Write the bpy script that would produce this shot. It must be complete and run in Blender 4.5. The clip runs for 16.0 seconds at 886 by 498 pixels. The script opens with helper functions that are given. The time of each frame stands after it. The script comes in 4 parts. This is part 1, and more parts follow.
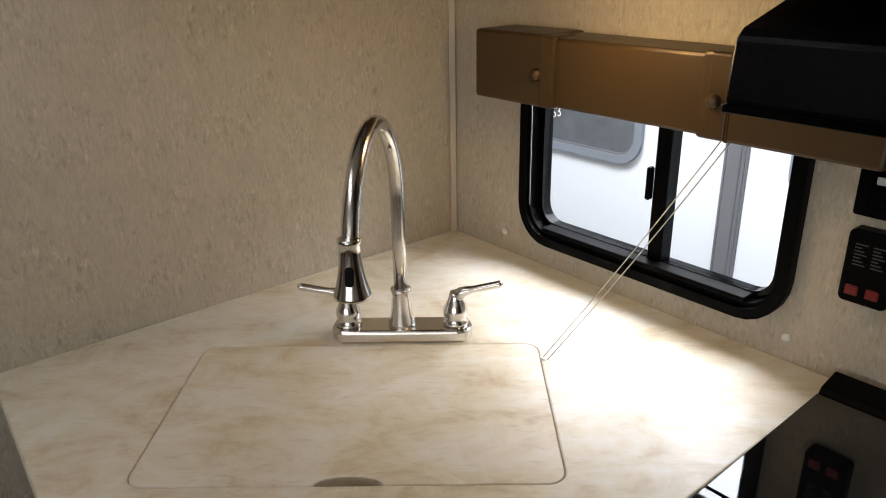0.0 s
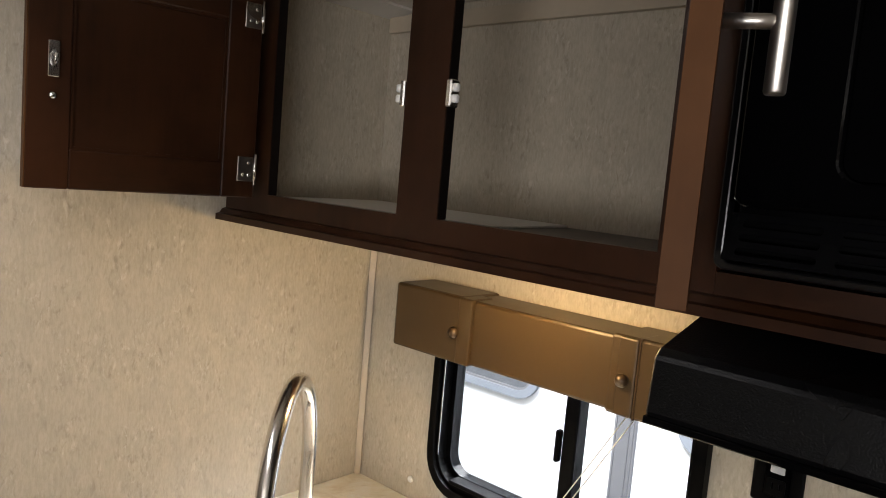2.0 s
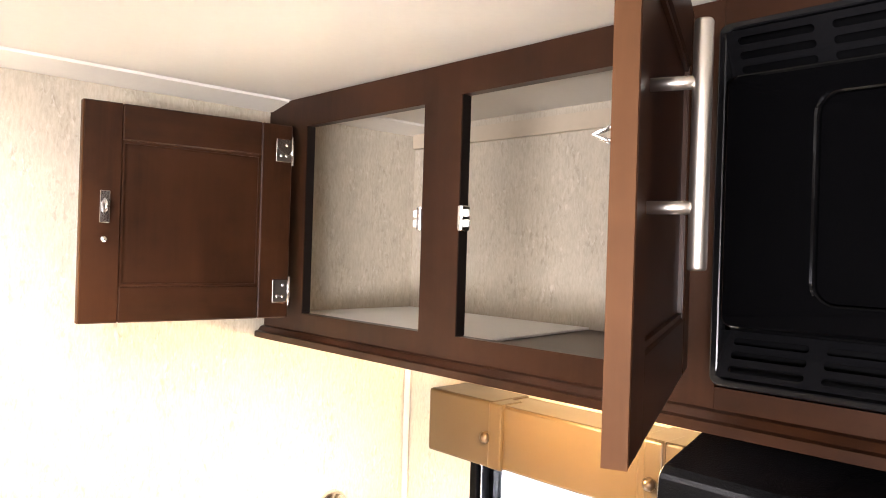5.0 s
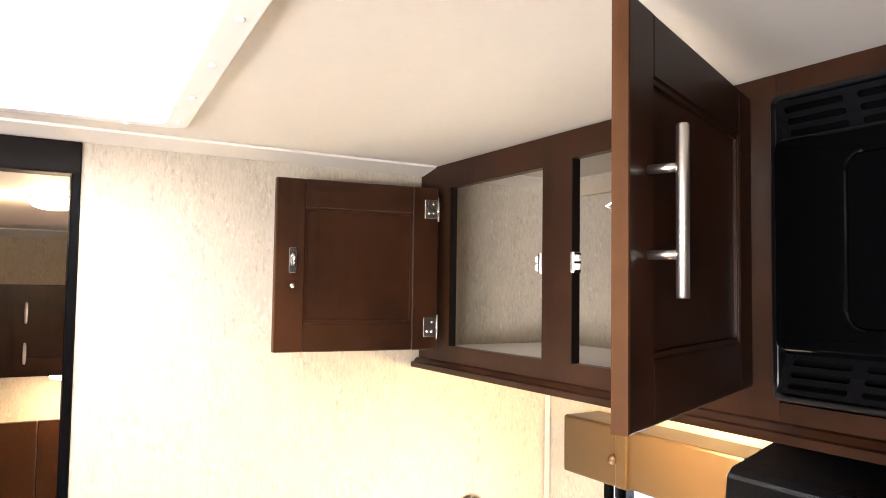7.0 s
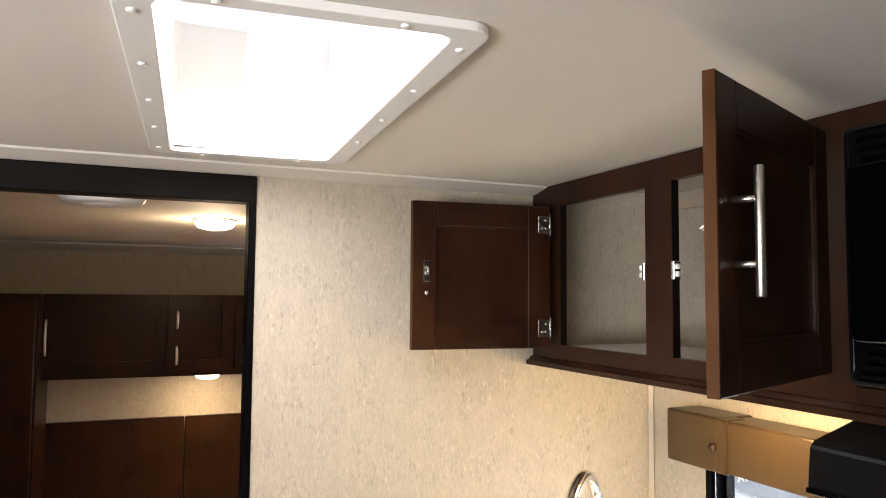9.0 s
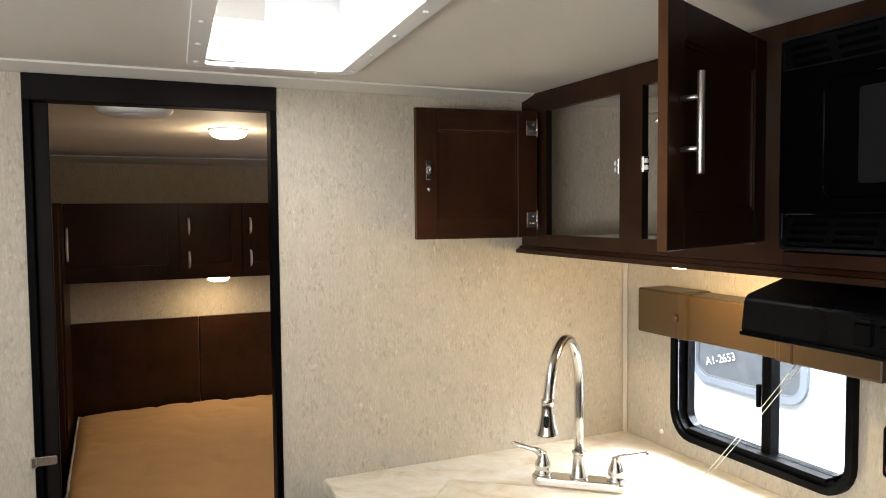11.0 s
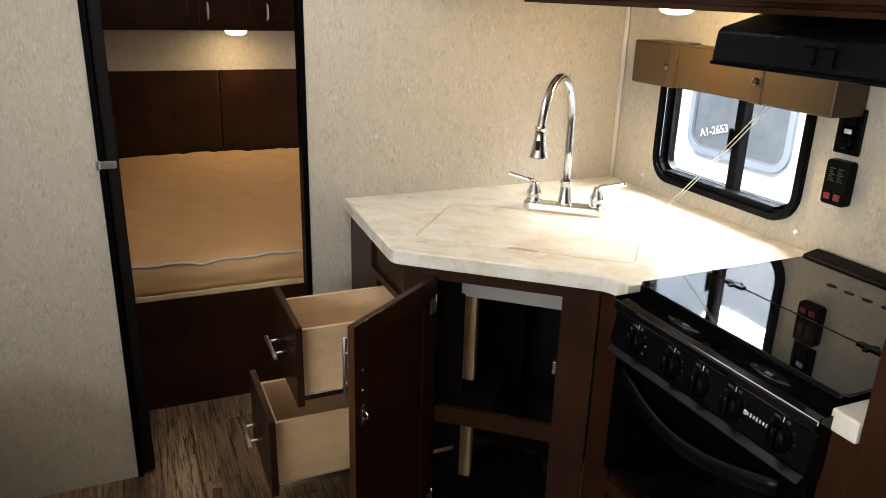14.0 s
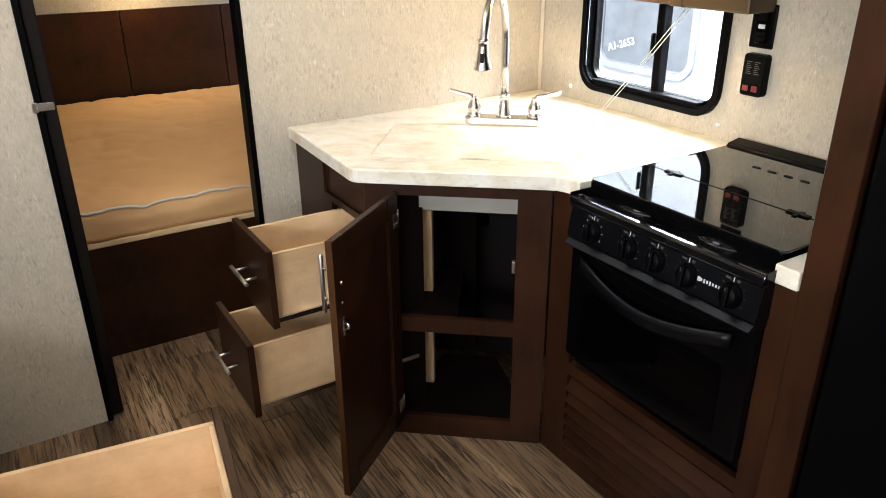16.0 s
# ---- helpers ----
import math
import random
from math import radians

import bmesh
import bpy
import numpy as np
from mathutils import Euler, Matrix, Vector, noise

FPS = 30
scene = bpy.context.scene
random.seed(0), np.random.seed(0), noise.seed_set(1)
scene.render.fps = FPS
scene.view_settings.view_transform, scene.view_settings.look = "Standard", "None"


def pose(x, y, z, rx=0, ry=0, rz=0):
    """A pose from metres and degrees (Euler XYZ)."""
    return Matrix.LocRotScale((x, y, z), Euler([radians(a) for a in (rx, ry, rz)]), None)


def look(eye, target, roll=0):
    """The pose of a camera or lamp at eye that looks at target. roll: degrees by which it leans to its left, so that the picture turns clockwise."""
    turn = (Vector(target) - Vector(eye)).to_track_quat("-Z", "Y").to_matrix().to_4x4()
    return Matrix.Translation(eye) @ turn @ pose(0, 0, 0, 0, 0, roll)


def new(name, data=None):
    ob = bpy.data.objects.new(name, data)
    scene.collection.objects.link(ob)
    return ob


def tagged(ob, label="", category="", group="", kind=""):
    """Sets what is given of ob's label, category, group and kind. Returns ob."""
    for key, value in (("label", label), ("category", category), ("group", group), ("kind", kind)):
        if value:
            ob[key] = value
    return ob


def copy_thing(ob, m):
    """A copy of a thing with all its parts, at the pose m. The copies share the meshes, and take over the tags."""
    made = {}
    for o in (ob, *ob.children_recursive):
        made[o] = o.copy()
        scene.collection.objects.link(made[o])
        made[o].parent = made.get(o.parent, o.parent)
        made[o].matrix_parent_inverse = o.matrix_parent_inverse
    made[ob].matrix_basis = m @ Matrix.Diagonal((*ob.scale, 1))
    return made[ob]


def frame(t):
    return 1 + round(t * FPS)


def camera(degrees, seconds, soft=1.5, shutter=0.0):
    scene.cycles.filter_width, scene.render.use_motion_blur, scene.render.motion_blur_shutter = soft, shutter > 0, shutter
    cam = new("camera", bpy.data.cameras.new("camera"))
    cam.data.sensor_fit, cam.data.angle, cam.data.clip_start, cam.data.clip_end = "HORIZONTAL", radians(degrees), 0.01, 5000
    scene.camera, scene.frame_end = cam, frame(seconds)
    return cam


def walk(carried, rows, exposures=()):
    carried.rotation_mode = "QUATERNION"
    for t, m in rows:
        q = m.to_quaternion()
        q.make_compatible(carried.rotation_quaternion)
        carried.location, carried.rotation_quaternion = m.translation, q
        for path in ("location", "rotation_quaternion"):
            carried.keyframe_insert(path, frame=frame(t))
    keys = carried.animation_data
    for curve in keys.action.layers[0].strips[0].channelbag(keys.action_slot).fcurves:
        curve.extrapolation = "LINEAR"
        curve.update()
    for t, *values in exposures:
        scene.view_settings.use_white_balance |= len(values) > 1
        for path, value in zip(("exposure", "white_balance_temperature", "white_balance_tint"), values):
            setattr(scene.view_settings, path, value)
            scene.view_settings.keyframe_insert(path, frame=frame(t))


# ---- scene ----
cam = camera(61.95, 16.0, soft=1.0)
PATH = [
    (0, (1.3657, -1.1717, 1.5849), (0.0098, -0.0488, 0.8703), -1.05),
    (0.5, (1.3390, -1.1915, 1.6007), (-0.0095, 0.0207, 1.0333), 0.73),
    (1, (1.3313, -1.2078, 1.6150), (0.0016, 0.0896, 1.2168), 3.06),
    (1.5, (1.3305, -1.2072, 1.6486), (0.0266, 0.1438, 1.3579), 4.31),
    (2, (1.3310, -1.2076, 1.6735), (0.0547, 0.1863, 1.4788), 4.98),
    (2.5, (1.3373, -1.2006, 1.6931), (0.0905, 0.2291, 1.5847), 5.20),
    (3, (1.3374, -1.1983, 1.7242), (0.0954, 0.2389, 1.6797), 4.52),
    (3.5, (1.3281, -1.2040, 1.7340), (0.0738, 0.2232, 1.7292), 4.15),
    (3.7, (1.3241, -1.1987, 1.7382), (0.0666, 0.2256, 1.7290), 3.72),
    (5.8, (1.5031, -1.2407, 1.7407), (0.0100, -0.0662, 1.7763), 1.25),
    (6, (1.5276, -1.2464, 1.7413), (0.0057, -0.1099, 1.7874), 1.24),
    (6.5, (1.5848, -1.2725, 1.7403), (-0.0158, -0.2513, 1.8131), 1.11),
    (7, (1.6386, -1.3023, 1.7364), (0.0003, -0.3455, 1.8396), 0.84),
    (7.5, (1.6933, -1.3439, 1.7322), (0.0210, -0.4520, 1.8656), 0.64),
    (8, (1.7460, -1.3843, 1.7301), (0.0344, -0.5748, 1.8894), 0.50),
    (8.2, (1.7657, -1.4010, 1.7297), (0.0428, -0.6152, 1.8852), 0.47),
    (10.3, (1.9652, -1.5839, 1.7167), (0.2141, -0.8500, 1.7862), -0.47),
    (10.5, (1.9946, -1.5972, 1.7093), (0.2544, -0.8351, 1.7401), -0.68),
    (11, (2.0520, -1.6128, 1.6786), (0.3216, -0.8344, 1.5803), -0.51),
    (11.5, (2.1148, -1.6032, 1.6481), (0.3866, -0.8389, 1.4498), -0.44),
    (12, (2.1928, -1.5938, 1.6326), (0.4594, -0.8671, 1.3543), -0.32),
    (12.5, (2.2565, -1.5850, 1.6096), (0.5312, -0.8856, 1.2296), -0.05),
    (13, (2.2992, -1.6150, 1.5949), (0.5762, -0.9794, 1.1074), 0.27),
    (13.5, (2.3071, -1.6612, 1.5791), (0.6155, -1.0185, 1.0000), 0.79),
    (14, (2.3079, -1.7210, 1.5714), (0.6663, -0.9994, 0.9434), 1.66),
    (14.5, (2.3171, -1.7879, 1.5682), (0.7226, -0.9945, 0.9065), 1.96),
    (15, (2.3289, -1.8423, 1.5619), (0.7824, -0.9853, 0.8662), 1.80),
    (15.5, (2.3428, -1.8817, 1.5489), (0.8181, -1.0064, 0.8284), 0.95),
    (16, (2.3405, -1.9055, 1.5364), (0.8618, -0.9958, 0.7645), -0.48),
]

EXPO = [(0.0, -0.1, 6300, 13), (0.5, -0.05, 6300, 13), (1.0, 0.1, 6300, 13), (1.5, 0.35, 6350, 13), (2.0, 0.8, 6350, 13), (2.5, 1.5, 6350, 15), (3.5, 2.45, 6300, 21), (6.0, 3.2, 6350, 18), (7.0, 2.8, 6350, 18), (8.0, 2.3, 6350, 16), (10.5, 1.2, 6150, 11), (11.0, 1.3, 6120, 10), (12.5, 1.5, 6120, 10), (13.5, 1.25, 6100, 10), (14.5, 1.3, 6080, 10), (15.2, 1.5, 6050, 10), (16.0, 1.85, 6050, 10)]
walk(cam, [(t, look(eye, target, roll)) for t, eye, target, roll in PATH], EXPO)

# ---- world, daylight and lamps ----
world = bpy.data.worlds.new("overcast_sky")
scene.world = world
world.use_nodes = True
wn = world.node_tree.nodes
sky = wn.new("ShaderNodeTexSky")
sky.sky_type, sky.sun_disc = "NISHITA", False
sky.sun_elevation, sky.sun_rotation = radians(58), radians(170)
wn["Background"].inputs["Strength"].default_value = 0.15
world.node_tree.links.new(sky.outputs[0], wn["Background"].inputs["Color"])


def lamp(name, kind, m, energy, color, size=0.1, size_y=0.0, shape="DISK"):
    data = bpy.data.lights.new(name, kind)
    data.energy, data.color = energy, color
    if kind == "AREA":
        data.shape, data.size = shape, size
        if size_y:
            data.size_y = size_y
    elif kind == "SUN":
        data.angle = size
    else:
        data.shadow_soft_size = size
    ob = new(name, data)
    ob.matrix_world = m
    return ob


lamp("sun", "SUN", look((0, 0, 10), (0.3, 1.5, 7.5)), 5.0, (1.0, 0.97, 0.93), radians(20))
lamp("skylight_daylight", "AREA", look((0.640, -1.267, 2.140), (0.640, -1.267, 0), 0), 4.4, (1.0, 0.98, 0.96), 0.90, 0.37, "RECTANGLE")
lamp("window_daylight", "AREA", look((0.6, 0.78, 2.15), (0.6, -0.25, 0.95), 0), 78, (0.98, 0.99, 1.0), 2.2, 0.95, "RECTANGLE")
lamp("dinette_daylight", "AREA", look((2.5, -3.14, 1.35), (1.8, 0, 5.0), 0), 30, (1.0, 0.985, 0.96), 2.0, 0.62, "RECTANGLE")
lamp("bedroom_daylight", "AREA", look((-1.4, 0.03, 1.25), (-1.4, -2.0, 1.2), 0), 0.4, (0.97, 0.98, 1.0), 0.6, 0.4, "RECTANGLE")
lamp("cabinet_bulb", "POINT", pose(0.600, -0.290, 1.497), 2.6, (1.0, 0.68, 0.30), 0.018)
lamp("bedroom_bulb", "POINT", pose(-0.82, -1.20, 1.870), 1.5, (1.0, 0.72, 0.42), 0.03)
lamp("headboard_bulb", "AREA", look((-2.17, -1.078, 1.290), (-2.17, -1.078, 0), 0), 0.7, (1.0, 0.70, 0.36), 0.07)


# ---- materials ----
class Nodes:
    def __init__(self, name):
        self.mat = bpy.data.materials.new(name)
        self.mat.use_nodes = True
        self.tree = self.mat.node_tree
        self.bsdf = self.tree.nodes["Principled BSDF"]

    def add(self, kind, **values):
        n = self.tree.nodes.new(kind)
        for key, value in values.items():
            n.inputs[key].default_value = value
        return n

    def link(self, a, b):
        self.tree.links.new(a, b)

    def coords(self, scale):
        c, m = self.add("ShaderNodeTexCoord"), self.add("ShaderNodeMapping")
        m.inputs["Scale"].default_value = scale
        self.link(c.outputs["Object"], m.inputs["Vector"])
        return m.outputs["Vector"]

    def noise(self, scale, stretch=(1, 1, 1), detail=4.0, rough=0.55, dist=0.0):
        n = self.add("ShaderNodeTexNoise", Scale=scale, Detail=detail, Roughness=rough, Distortion=dist)
        self.link(self.coords(stretch), n.inputs["Vector"])
        return n.outputs["Fac"]

    def ramp(self, fac, stops):
        r = self.add("ShaderNodeValToRGB")
        while len(r.color_ramp.elements) < len(stops):
            r.color_ramp.elements.new(0.5)
        for e, (p, c) in zip(r.color_ramp.elements, stops):
            e.position, e.color = p, (*c, 1) if len(c) == 3 else c
        self.link(fac, r.inputs["Fac"])
        return r.outputs["Color"]

    def mix(self, fac, a, b, mode="MIX"):
        m = self.add("ShaderNodeMix")
        m.data_type, m.blend_type = "RGBA", mode
        for slot, v in ((0, fac), (6, a), (7, b)):
            if isinstance(v, (int, float)):
                m.inputs[slot].default_value = v
            elif isinstance(v, tuple):
                m.inputs[slot].default_value = (*v, 1)
            else:
                self.link(v, m.inputs[slot])
        return m.outputs[2]

    def finish(self, color=None, rough=0.5, metal=0.0, bump=None, strength=0.2, depth=0.002, **more):
        b = self.bsdf
        if color is not None:
            if isinstance(color, tuple):
                b.inputs["Base Color"].default_value = (*color, 1)
            else:
                self.link(color, b.inputs["Base Color"])
        if isinstance(rough, (int, float)):
            b.inputs["Roughness"].default_value = rough
        else:
            self.link(rough, b.inputs["Roughness"])
        b.inputs["Metallic"].default_value = metal
        if bump is not None:
            n = self.add("ShaderNodeBump", Strength=strength, Distance=depth)
            self.link(bump, n.inputs["Height"])
            self.link(n.outputs["Normal"], b.inputs["Normal"])
        for key, value in more.items():
            b.inputs[key.replace("_", " ")].default_value = value
        return self.mat


def wallpaper(name, dark, base, pale):
    n = Nodes(name)
    weave = n.noise(190, (1, 1, 0.28), 3, 0.7)
    mid = n.noise(30, (1, 1, 0.55), 4, 0.6, 0.2)
    cluster = n.noise(15, (1, 1, 0.7), 3, 0.6)
    fleck = n.noise(120, (1, 1, 0.42), 3, 0.6, 0.5)
    glint = n.noise(105, (1, 1, 0.45), 3, 0.6, 0.4)
    col = n.mix(mid, tuple(x * 0.80 for x in base), tuple(min(1, x * 1.14) for x in base))
    col = n.mix(n.ramp(weave, [(0.38, (0.20, 0.20, 0.20)), (0.58, (0, 0, 0))]), col, dark)
    thick = n.ramp(cluster, [(0.42, (0.10, 0.10, 0.10)), (0.60, (1, 1, 1))])
    spots = n.mix(1.0, n.ramp(fleck, [(0.51, (0, 0, 0)), (0.70, (0.5, 0.5, 0.5))]), thick, "MULTIPLY")
    col = n.mix(spots, col, dark)
    lights = n.mix(1.0, n.ramp(glint, [(0.56, (0, 0, 0)), (0.72, (0.58, 0.58, 0.58))]), thick, "MULTIPLY")
    col = n.mix(lights, col, pale)
    return n.finish(col, 0.62, bump=weave, strength=0.15, depth=0.0008)


def wood(name, dark, light, stretch, rough=0.35, scale=9.0, spread=0.12, spec=0.2):
    n = Nodes(name)
    g = n.noise(scale * 6, stretch, 6, 0.65)
    w = n.noise(scale, stretch, 3, 0.5, 1.2)
    blotch = n.noise(4.5, (1, 1, 1), 5, 0.65)
    info = n.add("ShaderNodeObjectInfo")
    col = n.mix(w, dark, light)
    col = n.mix(n.ramp(g, [(0.38, (0, 0, 0)), (0.62, (0.55, 0.55, 0.55))]), col, dark)
    col = n.mix(n.ramp(blotch, [(0.36, (0, 0, 0)), (0.66, (0.75, 0.75, 0.75))]), col, tuple(min(1, x * 1.15) for x in light))
    hsv = n.add("ShaderNodeHueSaturation")
    m = n.add("ShaderNodeMapRange")
    m.inputs["To Min"].default_value, m.inputs["To Max"].default_value = 1 - spread, 1 + spread
    n.link(info.outputs["Random"], m.inputs["Value"])
    n.link(m.outputs["Result"], hsv.inputs["Value"])
    n.link(col, hsv.inputs["Color"])
    return n.finish(hsv.outputs["Color"], rough, bump=g, strength=0.12, depth=0.0008, Specular_IOR_Level=spec)


def plain(name, color, rough=0.5, metal=0.0, grain=60.0, vary=0.12, bump=0.08, stretch=(1, 1, 1), **more):
    n = Nodes(name)
    f = n.noise(grain, stretch, 4)
    g = n.noise(4.0, stretch, 2)
    d = tuple(x * (1 - vary) for x in color)
    l = tuple(min(1, x * (1 + vary)) for x in color)
    col = n.mix(n.mix(0.5, f, g), d, l)
    r = n.ramp(g, [(0.3, (rough * 0.85,) * 3), (0.7, (min(1, rough * 1.15),) * 3)])
    return n.finish(col, r, metal, bump=f, strength=bump, depth=0.0006, **more)


def glow(name, color, strength):
    n = Nodes(name)
    return n.finish(color, 0.4, Emission_Color=(*color, 1), Emission_Strength=strength)


def marble(name):
    n = Nodes(name)

    def streaks(scale, stretch, detail, rough, dist):
        c, m = n.add("ShaderNodeTexCoord"), n.add("ShaderNodeMapping")
        m.vector_type = "TEXTURE"
        m.inputs["Rotation"].default_value = (0, 0, radians(49))
        m.inputs["Scale"].default_value = stretch
        n.link(c.outputs["Object"], m.inputs["Vector"])
        t = n.add("ShaderNodeTexNoise", Scale=scale, Detail=detail, Roughness=rough, Distortion=dist)
        n.link(m.outputs["Vector"], t.inputs["Vector"])
        return t.outputs["Fac"]

    a = streaks(10.0, (1.3, 0.8, 1), 7, 0.68, 0.5)
    b = streaks(24, (2.2, 0.6, 1), 5, 0.65, 0.5)
    fleck = streaks(70, (2.4, 0.6, 1), 4, 0.6, 0.2)
    col = n.ramp(a, [(0.32, (0.56, 0.455, 0.305)), (0.46, (0.70, 0.63, 0.49)), (0.60, (0.775, 0.735, 0.645)), (0.72, (0.80, 0.78, 0.73))])
    col = n.mix(n.ramp(b, [(0.50, (0, 0, 0)), (0.72, (0.5, 0.5, 0.5))]), col, (0.79, 0.77, 0.715))
    col = n.mix(n.ramp(fleck, [(0.57, (0, 0, 0)), (0.76, (0.55, 0.55, 0.55))]), col, (0.50, 0.42, 0.30))
    return n.finish(col, n.ramp(b, [(0.3, (0.28,) * 3), (0.7, (0.38,) * 3)]), bump=fleck, strength=0.03)


WALL = wallpaper("linen_wallpaper", (0.205, 0.162, 0.108), (0.485, 0.427, 0.332), (0.66, 0.605, 0.505))
CEIL = plain("ceiling_vinyl", (0.66, 0.62, 0.55), 0.7, grain=90, vary=0.07)
ESP_V = wood("espresso_upright", (0.0062, 0.0022, 0.0009), (0.036, 0.0131, 0.0053), (1, 1, 0.06), 0.34)
ESP_H = wood("espresso_level", (0.0062, 0.0022, 0.0009), (0.036, 0.0131, 0.0053), (0.06, 1, 1), 0.34)
ESP_EDGE = wood("espresso_edge", (0.036, 0.0142, 0.0053), (0.078, 0.0335, 0.0125), (1, 1, 0.08), 0.5, spec=0.06)
HINGE = plain("burnished_hinge_steel", (0.46, 0.42, 0.37), 0.3, 1.0, 80, 0.08, 0.02)
BIRCH = wood("birch_ply", (0.50, 0.315, 0.155), (0.70, 0.485, 0.275), (0.15, 0.15, 1), 0.5, 5.0, 0.04)
PINE = wood("pine_stud", (0.48, 0.33, 0.17), (0.66, 0.48, 0.28), (1, 1, 0.08), 0.6)
COUNTER = marble("cream_laminate")
NICKEL = plain("brushed_nickel", (0.62, 0.585, 0.535), 0.31, 1.0, 120, 0.05, 0.02)
SATIN = plain("satin_nickel", (0.78, 0.76, 0.72), 0.5, 0.6, 80, 0.05, 0.02)
CHROME = plain("zinc_plate", (0.72, 0.71, 0.69), 0.22, 1.0, 80, 0.06, 0.02)
BLACK = plain("black_plastic", (0.0010, 0.0010, 0.0012), 0.42, 0.0, 140, 0.2, 0.08, Specular_IOR_Level=0.06)
# Near-black tone puts cabinet-interior shade into the colour; doorway boards share it.
TRIM_AND_SHADE = plain("dark_trim_and_shade", (0.0040, 0.0022, 0.0014), 0.6, 0.0, 30, 0.2, 0.05, Specular_IOR_Level=0.15)
BLACK_TEX = plain("black_crackle_enamel", (0.0022, 0.0022, 0.0025), 0.32, 0.0, 420, 0.3, 1.0, Specular_IOR_Level=0.16)
BLACK_GLOSS = plain("black_enamel", (0.0014, 0.0014, 0.0016), 0.09, 0.0, 40, 0.2, 0.01, Specular_IOR_Level=0.14)
TRAY = plain("cooktop_enamel", (0.004, 0.004, 0.0045), 0.06, 0.0, 25, 0.2, 0.02, Specular_IOR_Level=0.9)
STOVE_GLASS = plain("black_glass", (0.004, 0.004, 0.0045), 0.035, 0.0, 20, 0.1, 0.0, Coat_Weight=0.25, Coat_Roughness=0.02, IOR=1.6)
OVEN_GLASS = plain("oven_glass", (0.0006, 0.0006, 0.0007), 0.05, 0.0, 20, 0.1, 0.0, Specular_IOR_Level=0.10)
CHARCOAL = plain("charcoal_enamel", (0.0022, 0.0023, 0.0029), 0.33, 0.0, 90, 0.1, 0.04, Specular_IOR_Level=0.16)
POLISHED = plain("polished_nickel", (0.70, 0.675, 0.64), 0.20, 1.0, 120, 0.05, 0.01)
VINYL = plain("bronze_vinyl", (0.062, 0.037, 0.014), 0.40, 0.25, 180, 0.1, 0.12)
BUTTON = plain("dark_bronze_vinyl", (0.055, 0.032, 0.014), 0.35, 0.3, 90, 0.1, 0.05)
WHITE = plain("white_plastic", (0.80, 0.79, 0.76), 0.4, 0.0, 50, 0.04, 0.03)
SHELF_W = plain("white_board", (0.70, 0.68, 0.63), 0.55, 0.0, 50, 0.06, 0.03)
MATTRESS = plain("tan_ticking", (0.60, 0.355, 0.150), 0.75, 0.0, 9, 0.12, 0.35)
PIPING = plain("grey_piping", (0.55, 0.52, 0.48), 0.7)
RED = plain("red_button", (0.16, 0.006, 0.005), 0.5)
PRINT = plain("pale_print", (0.55, 0.55, 0.55), 0.6)
GREYSPEC = plain("grey_marking", (0.05, 0.05, 0.05), 0.5)
FAINT = plain("faint_marking", (0.008, 0.008, 0.008), 0.5, Specular_IOR_Level=0.1)
SINK_GREY = plain("beige_sink_underside", (0.30, 0.275, 0.235), 0.5, 0.0, 20, 0.15, 0.05)
ALU = plain("tan_strip", (0.46, 0.385, 0.285), 0.45)
CORD = plain("cream_cord", (0.70, 0.66, 0.55), 0.8)
NEIGHBOUR = plain("white_fibreglass", (0.72, 0.76, 0.82), 0.35, 0.0, 3, 0.03, 0.0)
BLUE = plain("blue_decal", (0.16, 0.30, 0.62), 0.35, 0.0, 6, 0.05, 0.0)
SEAM = plain("weathered_seam_strip", (0.14, 0.145, 0.16), 0.5, 0.0, 50, 0.2, 0.05, (1, 1, 0.1))
GREYTRIM = plain("grey_trim", (0.20, 0.225, 0.265), 0.4, 0.0, 6, 0.1, 0.0)
TINT = plain("tinted_pane", (0.11, 0.12, 0.135), 0.08, 0.0, 14, 0.6, 0.0)
GRAVEL = plain("wet_gravel", (0.22, 0.22, 0.22), 0.9, 0.0, 25, 0.4, 0.5)
PUCK = glow("lit_lens", (1.0, 0.80, 0.48), 9.0)
MW_TRIM = plain("satin_black_plastic", (0.004, 0.004, 0.0045), 0.22, 0.0, 140, 0.2, 0.03, Specular_IOR_Level=0.42)


def perforated(name):
    n = Nodes(name)
    dots = n.add("ShaderNodeTexVoronoi", Scale=340.0, Randomness=0.0)
    n.link(n.coords((1, 1, 1)), dots.inputs["Vector"])
    return n.finish(n.ramp(dots.outputs["Distance"], [(0.34, (0.0015, 0.0015, 0.0017)), (0.46, (0.013, 0.012, 0.0115))]), 0.45, Specular_IOR_Level=0.15)


BLACKOUT = perforated("perforated_screen")


